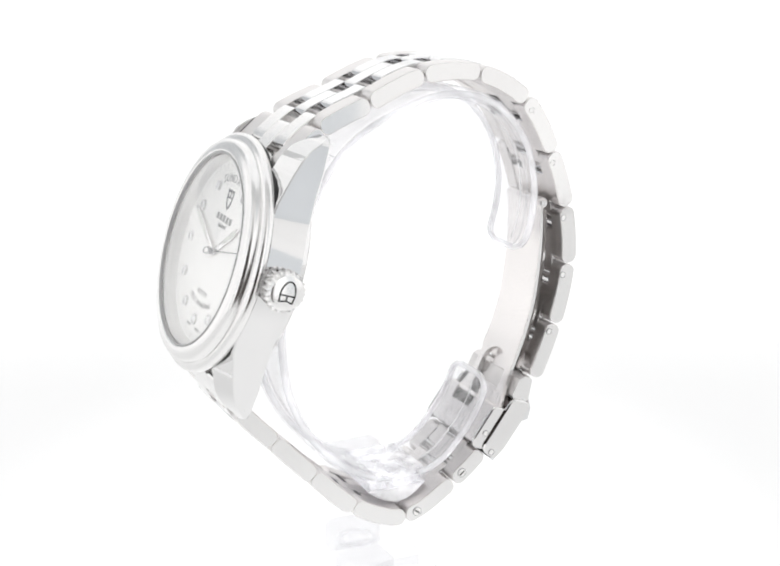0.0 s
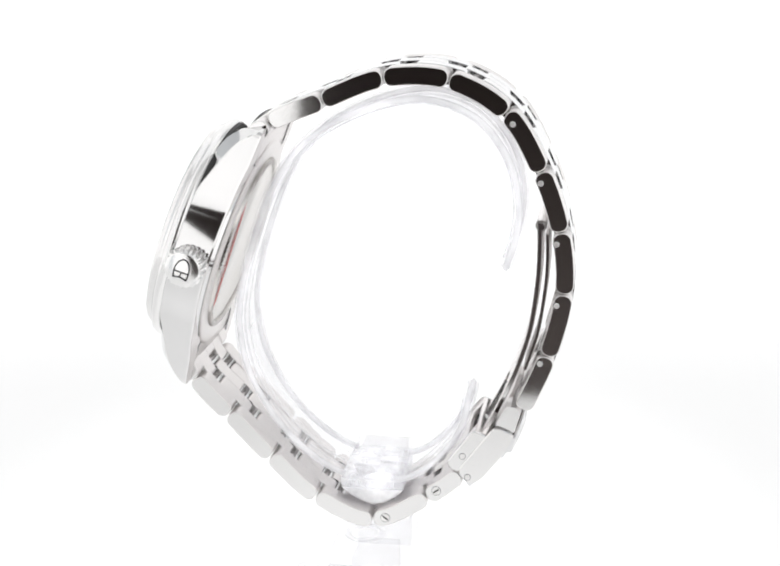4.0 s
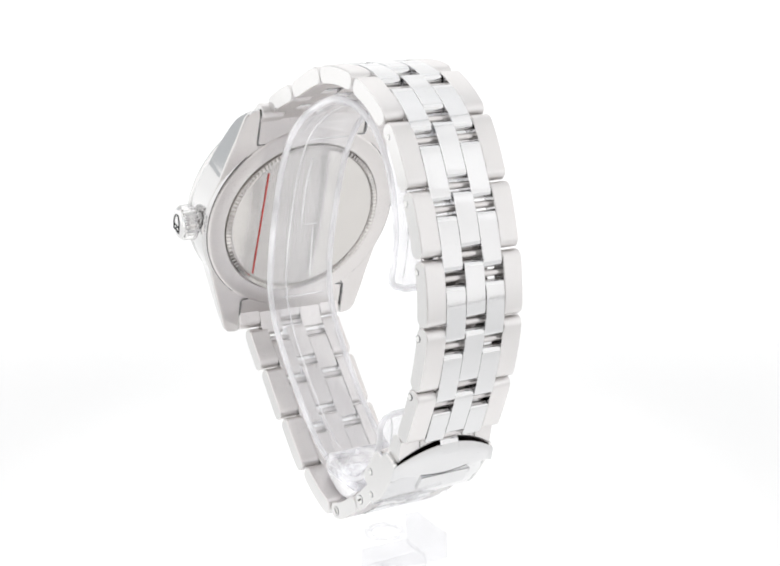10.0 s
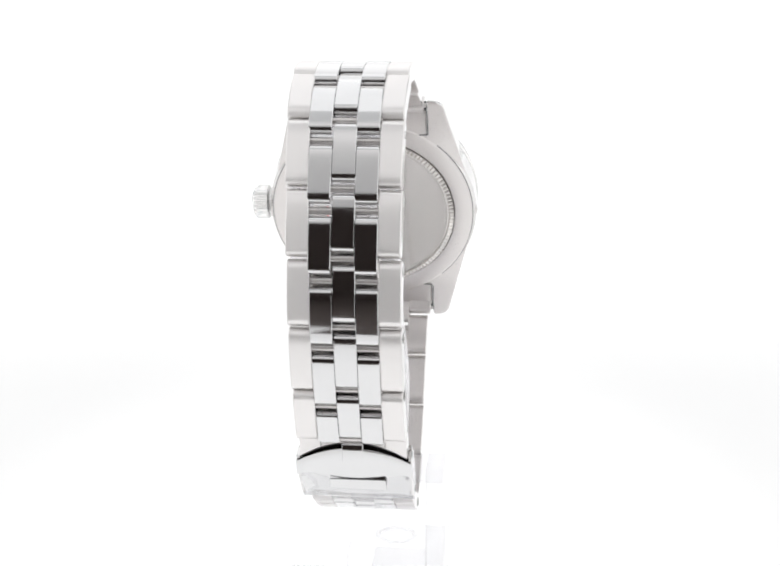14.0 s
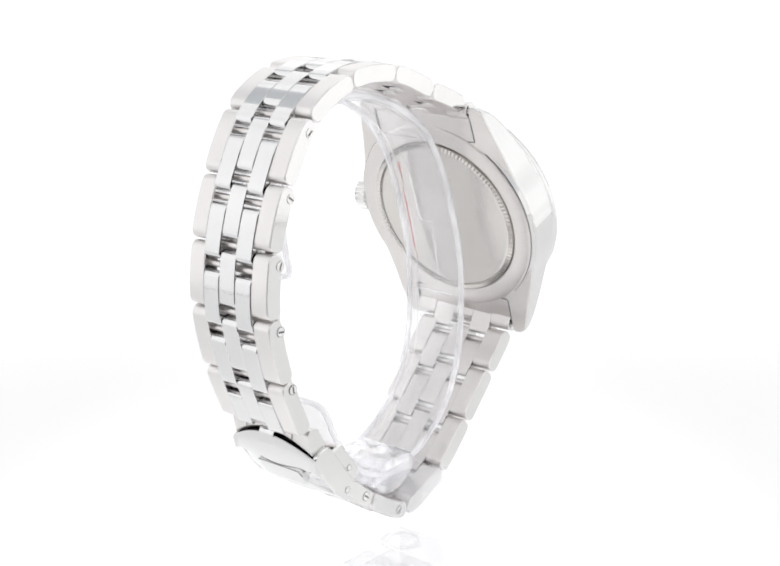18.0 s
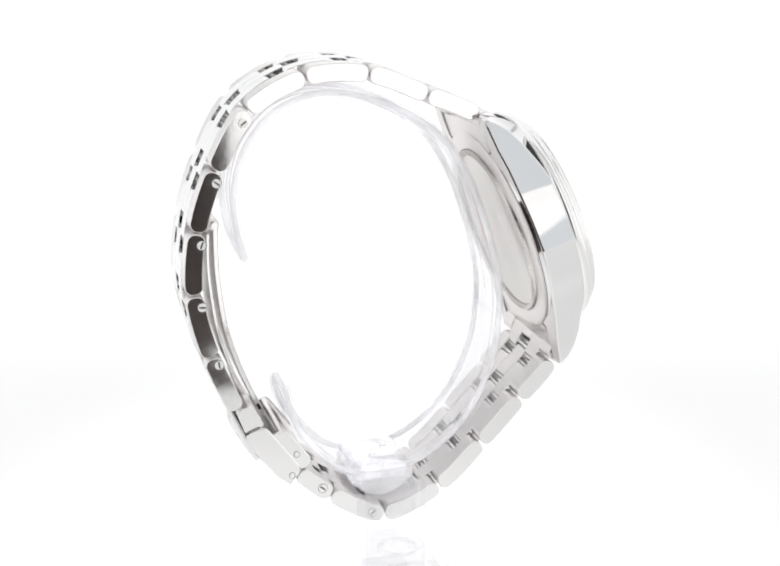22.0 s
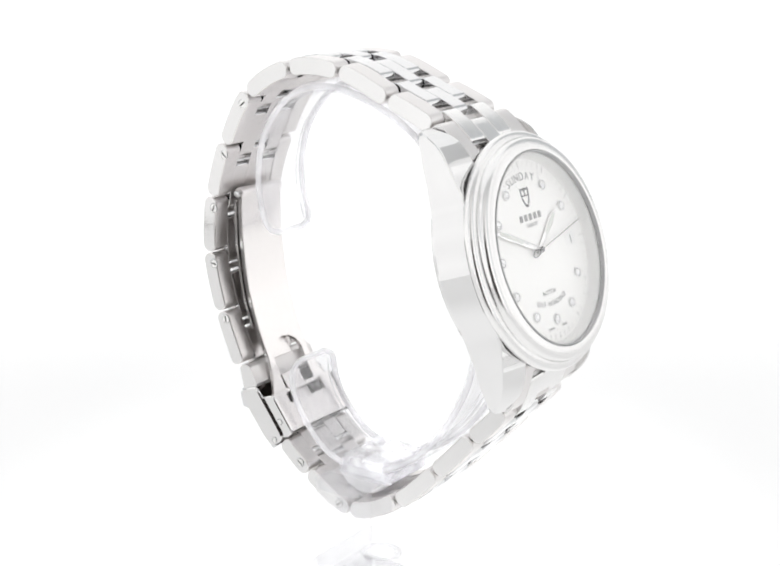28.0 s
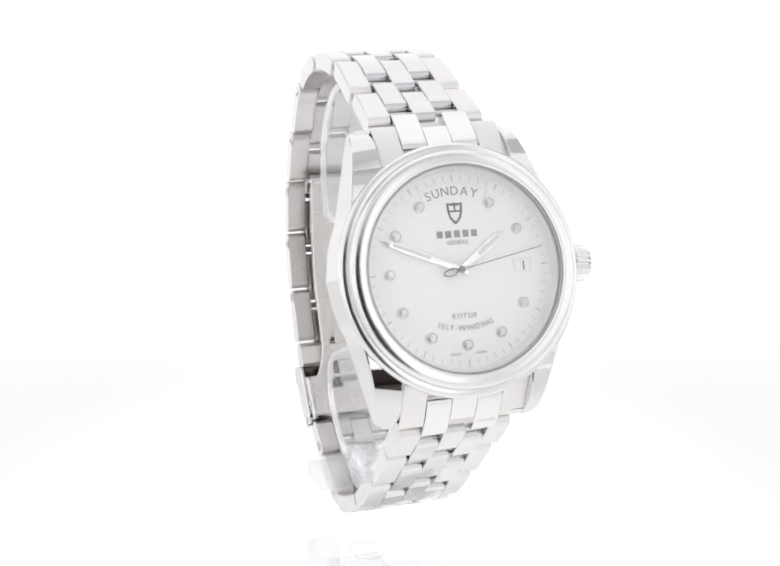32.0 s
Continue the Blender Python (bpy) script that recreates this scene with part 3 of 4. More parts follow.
    add_lathe(bm, [(19.45, 6.6), (19.45, 8.2), (19.3, 8.32), (18.9, 8.38), (16.35, 8.46), (16.12, 8.42), (16.02, 8.0), (12.0, 8.0)], 128)
    back = part("case_back", headed(bm), SATIN, watch, "satin screw-down case back ring")
    bm = bmesh.new()
    add_lathe(bm, [(19.46, 7.0), (19.46, 8.06), (19.62, 8.06), (19.62, 7.0)], 128, close=True)
    part("back_groove", headed(bm), DARK_STEEL, back, "dark groove round the case back")
    bm = bmesh.new()
    rings = []
    seg = 360
    for r, y0, y1 in ((15.98, 8.2, 8.2), (15.84, 8.86, 8.62), (15.05, 8.96, 8.74), (14.86, 8.5, 8.5)):
        rings.append([bm.verts.new((r * cos(2 * pi * i / seg), y0 if (i % 3) < 2 else y1, r * sin(2 * pi * i / seg))) for i in range(seg)])
    for p, q in zip(rings, rings[1:]):
        for i in range(seg):
            bm.faces.new((p[i], p[(i + 1) % seg], q[(i + 1) % seg], q[i]))
    part("coin_edge_ring", headed(bm), MIRROR_BACK, back, "finely notched ring", 15)
    bm = bmesh.new()
    add_lathe(bm, [(14.9, 8.0), (14.9, 8.42), (14.6, 8.48), (14.25, 8.36), (0.1, 8.36)], 128)
    part("back_disc", headed(bm), MIRROR_BACK, back, "plain polished centre disc of the case back")
    bm = bmesh.new()
    add_prism(bm, [(8.38, -10.9), (8.47, -10.9), (8.47, 10.9), (8.38, 10.9)], -0.13, 0.13)
    bmesh.ops.transform(bm, matrix=Matrix.Translation((8.8, 0, 0)) @ Matrix.Rotation(radians(-3.0), 4, "Y"), verts=bm.verts[:])
    part("red_line", headed(bm), RED, back, "thin red film edge on the case back")

    # ---- bracelet: a centre line in the y-z plane, links along it
    def spline(pts, n=40):
        P = [Vector((0, *p)) for p in pts]
        P = [P[0] * 2 - P[1]] + P + [P[-1] * 2 - P[-2]]
        out = []
        for i in range(1, len(P) - 2):
            for k in range(n):
                t = k / n
                a, b, c, d = P[i - 1], P[i], P[i + 1], P[i + 2]
                out.append(0.5 * ((2 * b) + (c - a) * t + (2 * a - 5 * b + 4 * c - d) * t * t + (3 * b - a - 3 * c + d) * t ** 3))
        out.append(P[-2])
        run = [0.0]
        for p, q in zip(out, out[1:]):
            run.append(run[-1] + (q - p).length)
        joints = [run[i * n] for i in range(len(pts))]
        return out, run, joints

    def at(line, s):
        out, run = line[0], line[1]
        if s <= 0:
            d = (out[1] - out[0]).normalized()
            return out[0] + d * s, d
        if s >= run[-1]:
            d = (out[-1] - out[-2]).normalized()
            return out[-1] + d * (s - run[-1]), d
        lo, hi = 0, len(run) - 1
        while hi - lo > 1:
            mid = (lo + hi) // 2
            lo, hi = (mid, hi) if run[mid] <= s else (lo, mid)
        f = (s - run[lo]) / (run[hi] - run[lo])
        return out[lo].lerp(out[hi], f), (out[hi] - out[lo]).normalized()

    def profile(line, s0, s1, t_out, t_in, sign, round_out=0.9, round_in=0.9, steps=7):
        """Side outline of a link from s0 to s1: outer face, round end, inner face, round end. sign turns the outside out."""
        poly = []

        def put(s, h):
            p, d = at(line, s)
            nrm = Vector((0, -d.z, d.y)) * sign
            q = p + nrm * h
            poly.append((q.y, q.z))
        ro, ri = round_out, round_in
        for k in range(steps):
            put(s0 + ro + (s1 - s0 - 2 * ro) * k / (steps - 1), t_out)
        for k in range(1, 5):
            a = pi / 2 * k / 5
            put(s1 - ro + ro * sin(a), t_out - ro * (1 - cos(a)))
        put(s1, t_out - ro)
        put(s1, -t_in + ri)
        for k in range(1, 5):
            a = pi / 2 * k / 5
            put(s1 - ri + ri * cos(a), -t_in + ri - ri * sin(a))
        for k in range(steps):
            put(s1 - ri - (s1 - s0 - 2 * ri) * k / (steps - 1), -t_in)
        for k in range(1, 5):
            a = pi / 2 * k / 5
            put(s0 + ri - ri * sin(a), -t_in + ri - ri * cos(a))
        put(s0, -t_in + ri)
        put(s0, t_out - ro)
        for k in range(1, 5):
            a = pi / 2 * k / 5
            put(s0 + ro - ro * cos(a), t_out - ro + ro * sin(a))
        return poly

    def screw(parent, x, y, z, side, slotted, turn, dx=0.0):
        bm = bmesh.new()
        r = 0.78 if slotted else 0.5
        add_lathe(bm, [(r, 0.0), (r, 0.10), (r - 0.08, 0.16), (0.02, 0.16)], 20, "x")
        if side < 0:
            bmesh.ops.scale(bm, vec=(-1, 1, 1), verts=bm.verts[:])
        bmesh.ops.translate(bm, vec=(x - side * 0.02, y, z), verts=bm.verts[:])
        part("screw", bm, SCREW_STEEL, parent, "small slotted screw head" if slotted else "small pin end", dx=dx)
        bm = bmesh.new()
        add_lathe(bm, [(r, 0.0), (r + 0.10, 0.0), (r + 0.10, 0.05), (r, 0.05)], 20, "x", None, True)
        bmesh.ops.translate(bm, vec=(x - (0.0 if side > 0 else 0.05), y, z), verts=bm.verts[:])
        part("screw_seat", bm, DARK_STEEL, parent, "dark seat ring round the screw", dx=dx)
        if slotted:
            bm = bmesh.new()
            m = Matrix.Translation((x + side * 0.15, y, z)) @ Matrix.Rotation(turn, 4, "X")
            add_box(bm, -0.02, 0.02, -0.13, 0.13, -0.60, 0.60, 0, m)
            part("slot", bm, RECESS_SHADE, parent, "dark screw slot", dx=dx)

    def sheared(bm, k):
        sh = 0.03 * max(0.0, 1 - k / 4)
        for v in bm.verts:
            v.co.y += sh * v.co.x
        return bm

    def chain(joints, widths, mids, sign, pins, first_end, last_end, hole=0.95, slot_both=False):
        line = spline(joints)
        J = line[2]
        n = len(J) - 1
        for k in range(n):
            s0, s1 = J[k], J[k + 1]
            w = (widths[k] + widths[k + 1]) / 2
            mx = (mids[k] + mids[k + 1]) / 2
            e0 = k == 0 and first_end
            e1 = k == n - 1 and last_end
            for side in (1, -1):
                bm = bmesh.new()
                add_prism(bm, profile(line, s0 + 0.16, s1 - 0.16, 1.48, 1.65, sign, 1.4, 1.3), side * w * 0.604, side * w, 0.16)
                if sign > 0:
                    # the flat sides draw in slightly towards the back
                    mid_y = (at(line, s0)[0].y + at(line, s1)[0].y) / 2
                    for v in bm.verts:
                        v.co.x -= side * 0.03 * (v.co.y - mid_y)
                label = "brushed end link beside the case" if e0 or e1 else ""
                outer = part("outer_link", sheared(bm, k), BRUSHED, watch, label, 25, sides=SIDE_POLISHED, inner=SATIN, dx=mx)
                for kk, (py, pz) in pins.items():
                    if kk == k:
                        screw(outer, side * w, py, pz, side, side < 0 or slot_both, 0.7 + 1.3 * k, mx)
            bm = bmesh.new()
            g0 = 0.0 if e0 else hole
            g1 = 0.0 if e1 else hole
            add_prism(bm, profile(line, s0 + g0, s1 - g1, 1.58, 1.45, sign, 1.1, 0.7), -w * 0.2, w * 0.2, 0.1)
            part("centre_link", sheared(bm, k), SOFT_STEEL if k == 0 else POLISHED, watch, "", 25, inner=SATIN, dx=mx)
            # the two rows beside the centre are shifted along by a third of a link
            sh0 = s0 + 0.32 * (s1 - s0) + hole
            nxt = (J[k + 2] - s1) if k + 2 <= n else (s1 - s0)
            sh1 = s1 + 0.32 * nxt - hole
            for side in (1, -1):
                if not (k == n - 1):
                    bm = bmesh.new()
                    add_prism(bm, profile(line, sh0, sh1, 1.58, 1.45, sign, 1.1, 0.7), side * w * 0.2045, side * w * 0.599, 0.1)
                    part("inner_link", sheared(bm, k), SOFT_STEEL if k == 0 else POLISHED, watch, "", 25, inner=SATIN, dx=mx)
                if k == 0:
                    bm = bmesh.new()
                    add_prism(bm, profile(line, s0 + 0.02, s0 + 0.32 * (s1 - s0) - hole, 1.58, 1.45, sign, 0.3, 0.3), side * w * 0.208, side * w * 0.594, 0.05)
                    part("inner_link", sheared(bm, k), SOFT_STEEL if k == 0 else POLISHED, watch, "", 25, inner=SATIN, dx=mx)
                if k == n - 1:
                    bm = bmesh.new()
                    add_prism(bm, profile(line, sh0, s1 - 0.02, 1.58, 1.45, sign, 0.5, 0.5), side * w * 0.208, side * w * 0.594, 0.1)
                    part("inner_link", sheared(bm, k), SOFT_STEEL if k == 0 else POLISHED, watch, "", 25, inner=SATIN, dx=mx)
            for s in ((s0 + 0.32 * (s1 - s0)), s1 if not e1 else None):
                if s is None:
                    continue
                p, _ = at(line, s)
                bm = bmesh.new()
                add_tube(bm, [(-w * 0.62, p.y, p.z), (w * 0.62, p.y, p.z)], 0.6, 14)
                part("pin", bm, SATIN, watch, dx=mx)
        return line

    def head_point(y, z):
        p = HEAD @ Vector((0, y, z))
        return (p.y, p.z)
    b1, b2 = head_point(2.7, 15.6), head_point(2.7, -15.6)
    upper = [b1, (-16.2, 100.8), (-7.2, 104.7), (3.1, 108.6), (14.0, 108.4), (23.6, 103.1), (29.5, 93.4), (33.0, 83.1), (33.9, 72.3), (31.4, 61.1), (27.3, 51.1)]
    chain(upper, [12.0, 10.1, 9.9, 9.75, 9.6, 9.3, 9.1, 9.0, 9.0, 9.0, 9.0], [2.1, 1.3, 1.0, 0.8, 0.6, 0.35, 0.05, -0.2, -0.45, -0.42, -0.45], 1, {5: (24.6, 101.2), 6: (29.4, 91.4), 7: (32.3, 81.05), 8: (32.6, 70.3), 9: (30.1, 59.8)}, True, False)
    lower = [b2, (-31.0, 54.8), (-25.1, 48.0), (-17.7, 40.1), (-9.6, 32.6), (0.8, 28.5), (10.6, 33.4), (16.7, 38.2)]
    chain(lower, [12.0, 10.1, 9.8, 9.5, 9.3, 9.1, 9.0, 9.0], [1.6, 0.8, 0.45, 0.1, -0.3, -0.68, -0.68, -0.65], -1, {5: (3.1, 29.05), 6: (12.3, 34.9)}, True, False, slot_both=True)

    # solid end pieces that fill the space between the lugs, flush with the back
    for up in (1, -1):
        bm = bmesh.new()
        add_prism(bm, [(3.4, up * 16.9), (8.12, up * 16.9), (8.2, up * 21.5), (8.0, up * 21.9), (7.2, up * 22.1), (5.6, up * 21.2)], -11.05, 11.05, 0.2)
        part("end_piece", headed(bm), SATIN, watch, "satin end piece between the lugs")
        bm = bmesh.new()
        add_prism(bm, [(5.6, up * 21.0), (8.0, up * 21.9), (8.6, up * 24.2), (7.4, up * 24.6)], -6.4, 6.4, 0.2)
        part("end_piece_tongue", headed(bm), SATIN, watch, "satin tongue that joins the first link")
        for side in (1, -1):
            bm = bmesh.new()
            add_tube(bm, [(side * x, y, up * z) for x, y, z in ((9.6, 8.16, 16.95), (10.7, 8.2, 16.98), (11.0, 8.2, 17.1), (11.12, 8.22, 17.4), (11.14, 8.3, 20.0), (11.14, 8.35, 22.0))], 0.1, 8)
            part("seam", headed(bm), DARK_STEEL, watch, "dark seam between lug and end piece")
            # black box painted as the shade round the spring bar
            bm = bmesh.new()
            add_box(bm, min(side * 7.6, side * 11.1), max(side * 7.6, side * 11.1), 6.6, 7.75, min(up * 22.0, up * 23.3), max(up * 22.0, up * 23.3), 0.1)
            part("pin_recess", headed(bm), RECESS_SHADE, watch, "dark box painted as the shade in the spring bar recess")

    # ---- clasp
    # short link that dips under the cover, its lower end arched like the lip
    bm = bmesh.new()
    loops = []
    for i in range(25):
        u = -1 + i / 12
        low = 46.8 + 3.1 * (1 - u * u)
        yo = 26.95 - max(0.0, 49.5 - low) * 0.35
        ring = [(25.3, 51.6), (26.3, 51.4), (26.85, max(50.7, low + 0.6)), (yo + 0.1, low + 0.35), (yo - 0.2, low), (yo - 1.0, low + 0.1), (23.0, 47.5), (22.7, 48.3), (24.3, 51.2)]
        loops.append([bm.verts.new((8.95 * u, *p)) for p in ring])
    for p, q in zip(loops, loops[1:]):
        for k in range(9):
            bm.faces.new((p[k], p[(k + 1) % 9], q[(k + 1) % 9], q[k]))
    bm.faces.new(loops[0])
    bm.faces.new(loops[-1][::-1])
    part("clasp_end_link", bm, BRUSHED, watch, "short brushed link that dips under the clasp", 30, sides=SIDE_POLISHED, dx=-0.55)
    # the bracelet's rows run on over it: a middle bar across the slot, and lines between the rows
    bm = bmesh.new()
    add_prism(bm, rounded([(25.6, 50.2), (27.2, 50.3), (27.75, 49.4), (27.6, 46.9), (26.4, 46.6), (25.4, 48.0)], 0.5), -1.75, 1.75, 0.1)
    part("centre_link", bm, POLISHED, watch, dx=-0.55)
    # black box painted as the shade of the hole above the bar
    bm = bmesh.new()
    add_box(bm, -1.8, 1.8, 26.3, 26.93, 50.35, 51.2, 0)
    part("link_gap", bm, RECESS_SHADE, watch, "dark box painted as the shade above the middle bar", dx=-0.55)
    for x in (-5.35, -1.85, 1.85, 5.35):
        bm = bmesh.new()
        low = 46.8 + 3.1 * (1 - (x / 8.95) ** 2)
        add_tube(bm, [(x, 26.35, 51.38), (x, 26.86, 50.7), (x, 26.98, low + 0.4)], 0.07, 6)
        part("row_line", bm, DARK_STEEL, watch, "dark line between two rows", dx=-0.55)
    # dark filler put in as the shade of the slot between that link and the lip
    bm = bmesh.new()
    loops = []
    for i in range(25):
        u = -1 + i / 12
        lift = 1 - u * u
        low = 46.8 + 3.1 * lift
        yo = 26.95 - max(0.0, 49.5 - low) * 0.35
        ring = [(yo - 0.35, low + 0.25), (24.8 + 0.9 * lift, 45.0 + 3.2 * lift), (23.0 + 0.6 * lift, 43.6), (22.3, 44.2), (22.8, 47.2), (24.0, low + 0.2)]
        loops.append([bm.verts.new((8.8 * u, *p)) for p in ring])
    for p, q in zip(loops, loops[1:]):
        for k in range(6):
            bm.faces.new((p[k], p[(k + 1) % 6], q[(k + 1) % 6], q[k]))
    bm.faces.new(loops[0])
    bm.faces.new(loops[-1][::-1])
    part("clasp_tongue", bm, SLOT_SHADE, watch, "dark filler painted as the shade in the clasp slot", dx=-0.55)
    # cover plate with an arched upper lip and turned-in sides
    bm = bmesh.new()
    n = 24
    rows = []
    for i in range(n + 1):
        u = -1 + 2 * i / n
        x = 9.7 * u
        lift = 1 - u * u
        ty, tz = 26.0 + 1.5 * lift, 46.1 + 3.2 * lift
        out = [(ty, tz), (ty + 0.12, tz - 0.06), (ty + 0.14, tz - 0.6), (ty - 0.4 + 0.4 * lift, tz - 2.6 - 0.6 * lift), (24.2 + 1.3 * lift, 43.3 - 0.2 * lift), (22.2 + 1.4 * lift, 40.6 - 0.4 * lift), (20.3 + 0.9 * lift, 38.3 - 0.4 * lift), (18.3, 36.5)]
        inside = [(17.7, 37.2), (19.6 + 0.8 * lift, 39.0), (23.4 + 1.2 * lift, 43.8), (ty - 0.6, tz - 0.2)]
        rows.append([bm.verts.new((x, *p)) for p in out + inside])
    for p, q in zip(rows, rows[1:]):
        for k in range(len(p)):
            bm.faces.new((p[k], p[(k + 1) % len(p)], q[(k + 1) % len(p)], q[k]))
    bm.faces.new(rows[0])
    bm.faces.new(rows[-1][::-1])
    cover = part("clasp_cover", bm, POLISHED, watch, "polished clasp cover with an arched lip", 50, dx=-0.55)
    for side in (1, -1):
        bm = bmesh.new()
        add_prism(bm, rounded([(26.2, 46.6), (22.5, 48.0), (15.9, 39.1), (18.4, 36.7), (20.4, 38.0), (25.3, 44.4)], 1.3), side * 8.96, side * 9.75, 0.2)
        cheek = part("clasp_side", bm, SIDE_POLISHED, watch, "flat side of the clasp cover", dx=-0.55)
        screw(cheek, side * 9.75, 17.95, 38.27, side, False, 0, -0.55)
        bm = bmesh.new()
        add_prism(bm, rounded([(22.2, 45.6), (18.8, 46.9), (14.2, 40.8), (14.7, 39.5), (16.8, 38.8), (18.8, 39.6)], 0.9), side * 8.5, side * 9.3, 0.15)
        tab = part("clasp_tab", bm, SIDE_POLISHED, watch, "inner hinge tab of the clasp", dx=-0.55)
        screw(tab, side * 9.3, 16.96, 42.0, side, False, 0, -0.55)
    bm = bmesh.new()
    add_box(bm, -4.7, 4.7, -0.9, 0.24, -1.9, 1.7, 0.08, Matrix.Translation((-0.6, 24.45, 41.6)) @ Matrix.Rotation(radians(-33), 4, "X"))
    part("clasp_button", bm, POLISHED, cover, "flat rectangular clasp plate", dx=-0.55)
    bm = bmesh.new()
    rim = Matrix.Translation((-0.6, 24.45, 41.6)) @ Matrix.Rotation(radians(-33), 4, "X")
    add_tube(bm, [rim @ Vector(p) for p in ((4.72, 0.17, 1.7), (-4.7, 0.17, 1.7), (-4.78, 0.15, 1.2), (-4.78, 0.05, 0.2))], 0.1, 8)
    part("groove", bm, DARK_STEEL, cover, "dark groove above the clasp plate", dx=-0.55)
    bm = bmesh.new()
    add_prism(bm, [(18.0, 44.2), (17.5, 44.55), (14.5, 40.5), (15.0, 40.1)], -8.45, 8.45, 0.1)
    add_tube(bm, [(-8.45, 19.5, 46.2), (8.45, 19.5, 46.2)], 0.45, 12)
    for side in (1, -1):
        add_prism(bm, [(19.6, 46.4), (19.1, 46.75), (17.2, 44.2), (17.7, 43.8)], side * 5.2, side * 8.45, 0.1)
    part("clasp_floor", bm, BLADE, cover, "satin inner plate of the clasp", dx=-0.55)
    # folding blade inside the bracelet, forked below
    blade_line = spline([(29.3, 84.0), (29.4, 79.0), (29.2, 73.5), (28.2, 65.5), (26.5, 59.3), (24.9, 55.0), (22.6, 49.8), (20.2, 45.2)])
    S = blade_line[1][-1]

    def opening(u):
        """Half the width of the arch that forks the lower end."""
        return 4.2 * sqrt(1 - (1 - min(1.0, (u - S * 0.735) / 3.6)) ** 2) if u > S * 0.735 else 0.0
    cuts = sorted({S * k / 40 for k in range(41)} | {S * 0.735 + d for d in (0.0, 0.05, 0.25, 0.6, 1.2, 2.0, 3.0, 4.5)})
    bm = bmesh.new()
    for side in (1, -1):
        loops = []
        for u in cuts:
            p, d = at(blade_line, u)
            nrm = Vector((0, -d.z, d.y))
            x0, x1 = opening(u), 5.75 + 2.5 * max(0.0, u / S - 0.8) ** 2 * 25
            ring = [(x0, 0.45), (x1 - 0.15, 0.45), (x1, 0.3), (x1, -0.3), (x1 - 0.15, -0.45), (x0, -0.45)]
            loops.append([bm.verts.new((side * x + 0.3, p.y + nrm.y * h, p.z + nrm.z * h)) for x, h in ring])
        for p, q in zip(loops, loops[1:]):
            for k in range(6):
                bm.faces.new((p[k], p[(k + 1) % 6], q[(k + 1) % 6], q[k]))
        bm.faces.new(loops[0])
        bm.faces.new(loops[-1][::-1])
    part("folding_blade", bm, BLADE, watch, "curved satin folding blade of the clasp with an arched fork", sides=SIDE_POLISHED)
    second = spline([(30.6, 82.0), (30.75, 77.5), (30.55, 72.8), (29.55, 65.0), (28.2, 60.2), (27.3, 57.4)])
    bm = bmesh.new()
    add_prism(bm, profile(second, 0.0, second[1][-1], 0.3, 0.3, 1, 0.2, 0.2, 16), -5.3, 5.3, 0.1)
    part("outer_blade", bm, SATIN, watch, "thin satin second blade of the folding clasp", sides=SIDE_POLISHED)
    bm = bmesh.new()
    add_tube(bm, [(-5.35, 29.55, 83.5), (5.95, 29.55, 83.5)], 1.0, 18)
    part("hinge_barrel", bm, BLADE, watch, "rounded barrel at the end of the blade")
    bm = bmesh.new()
    add_tube(bm, [(-6.1, 29.55, 83.5), (6.5, 29.55, 83.5)], 0.55, 14)
    part("hinge_pin", bm, POLISHED, watch)
    line2 = spline([(26.7, 55.6), (25.2, 51.9), (22.4, 46.8), (18.2, 41.0)])
    bm = bmesh.new()
    add_prism(bm, profile(line2, 0, line2[1][-1], 0.4, 0.4, 1, 0.2, 0.2, 8), -2.3, 2.9, 0.12)
    part("inner_blade", bm, BLADE, watch, "short inner blade of the clasp")
    # spring bars between the lugs
    for z in (22.95, -22.95):
        bm = bmesh.new()
        add_tube(bm, [(-11.1, 7.75, z), (11.1, 7.75, z)], 0.42, 14)
        part("spring_bar", headed(bm), SATIN, watch)
    return watch


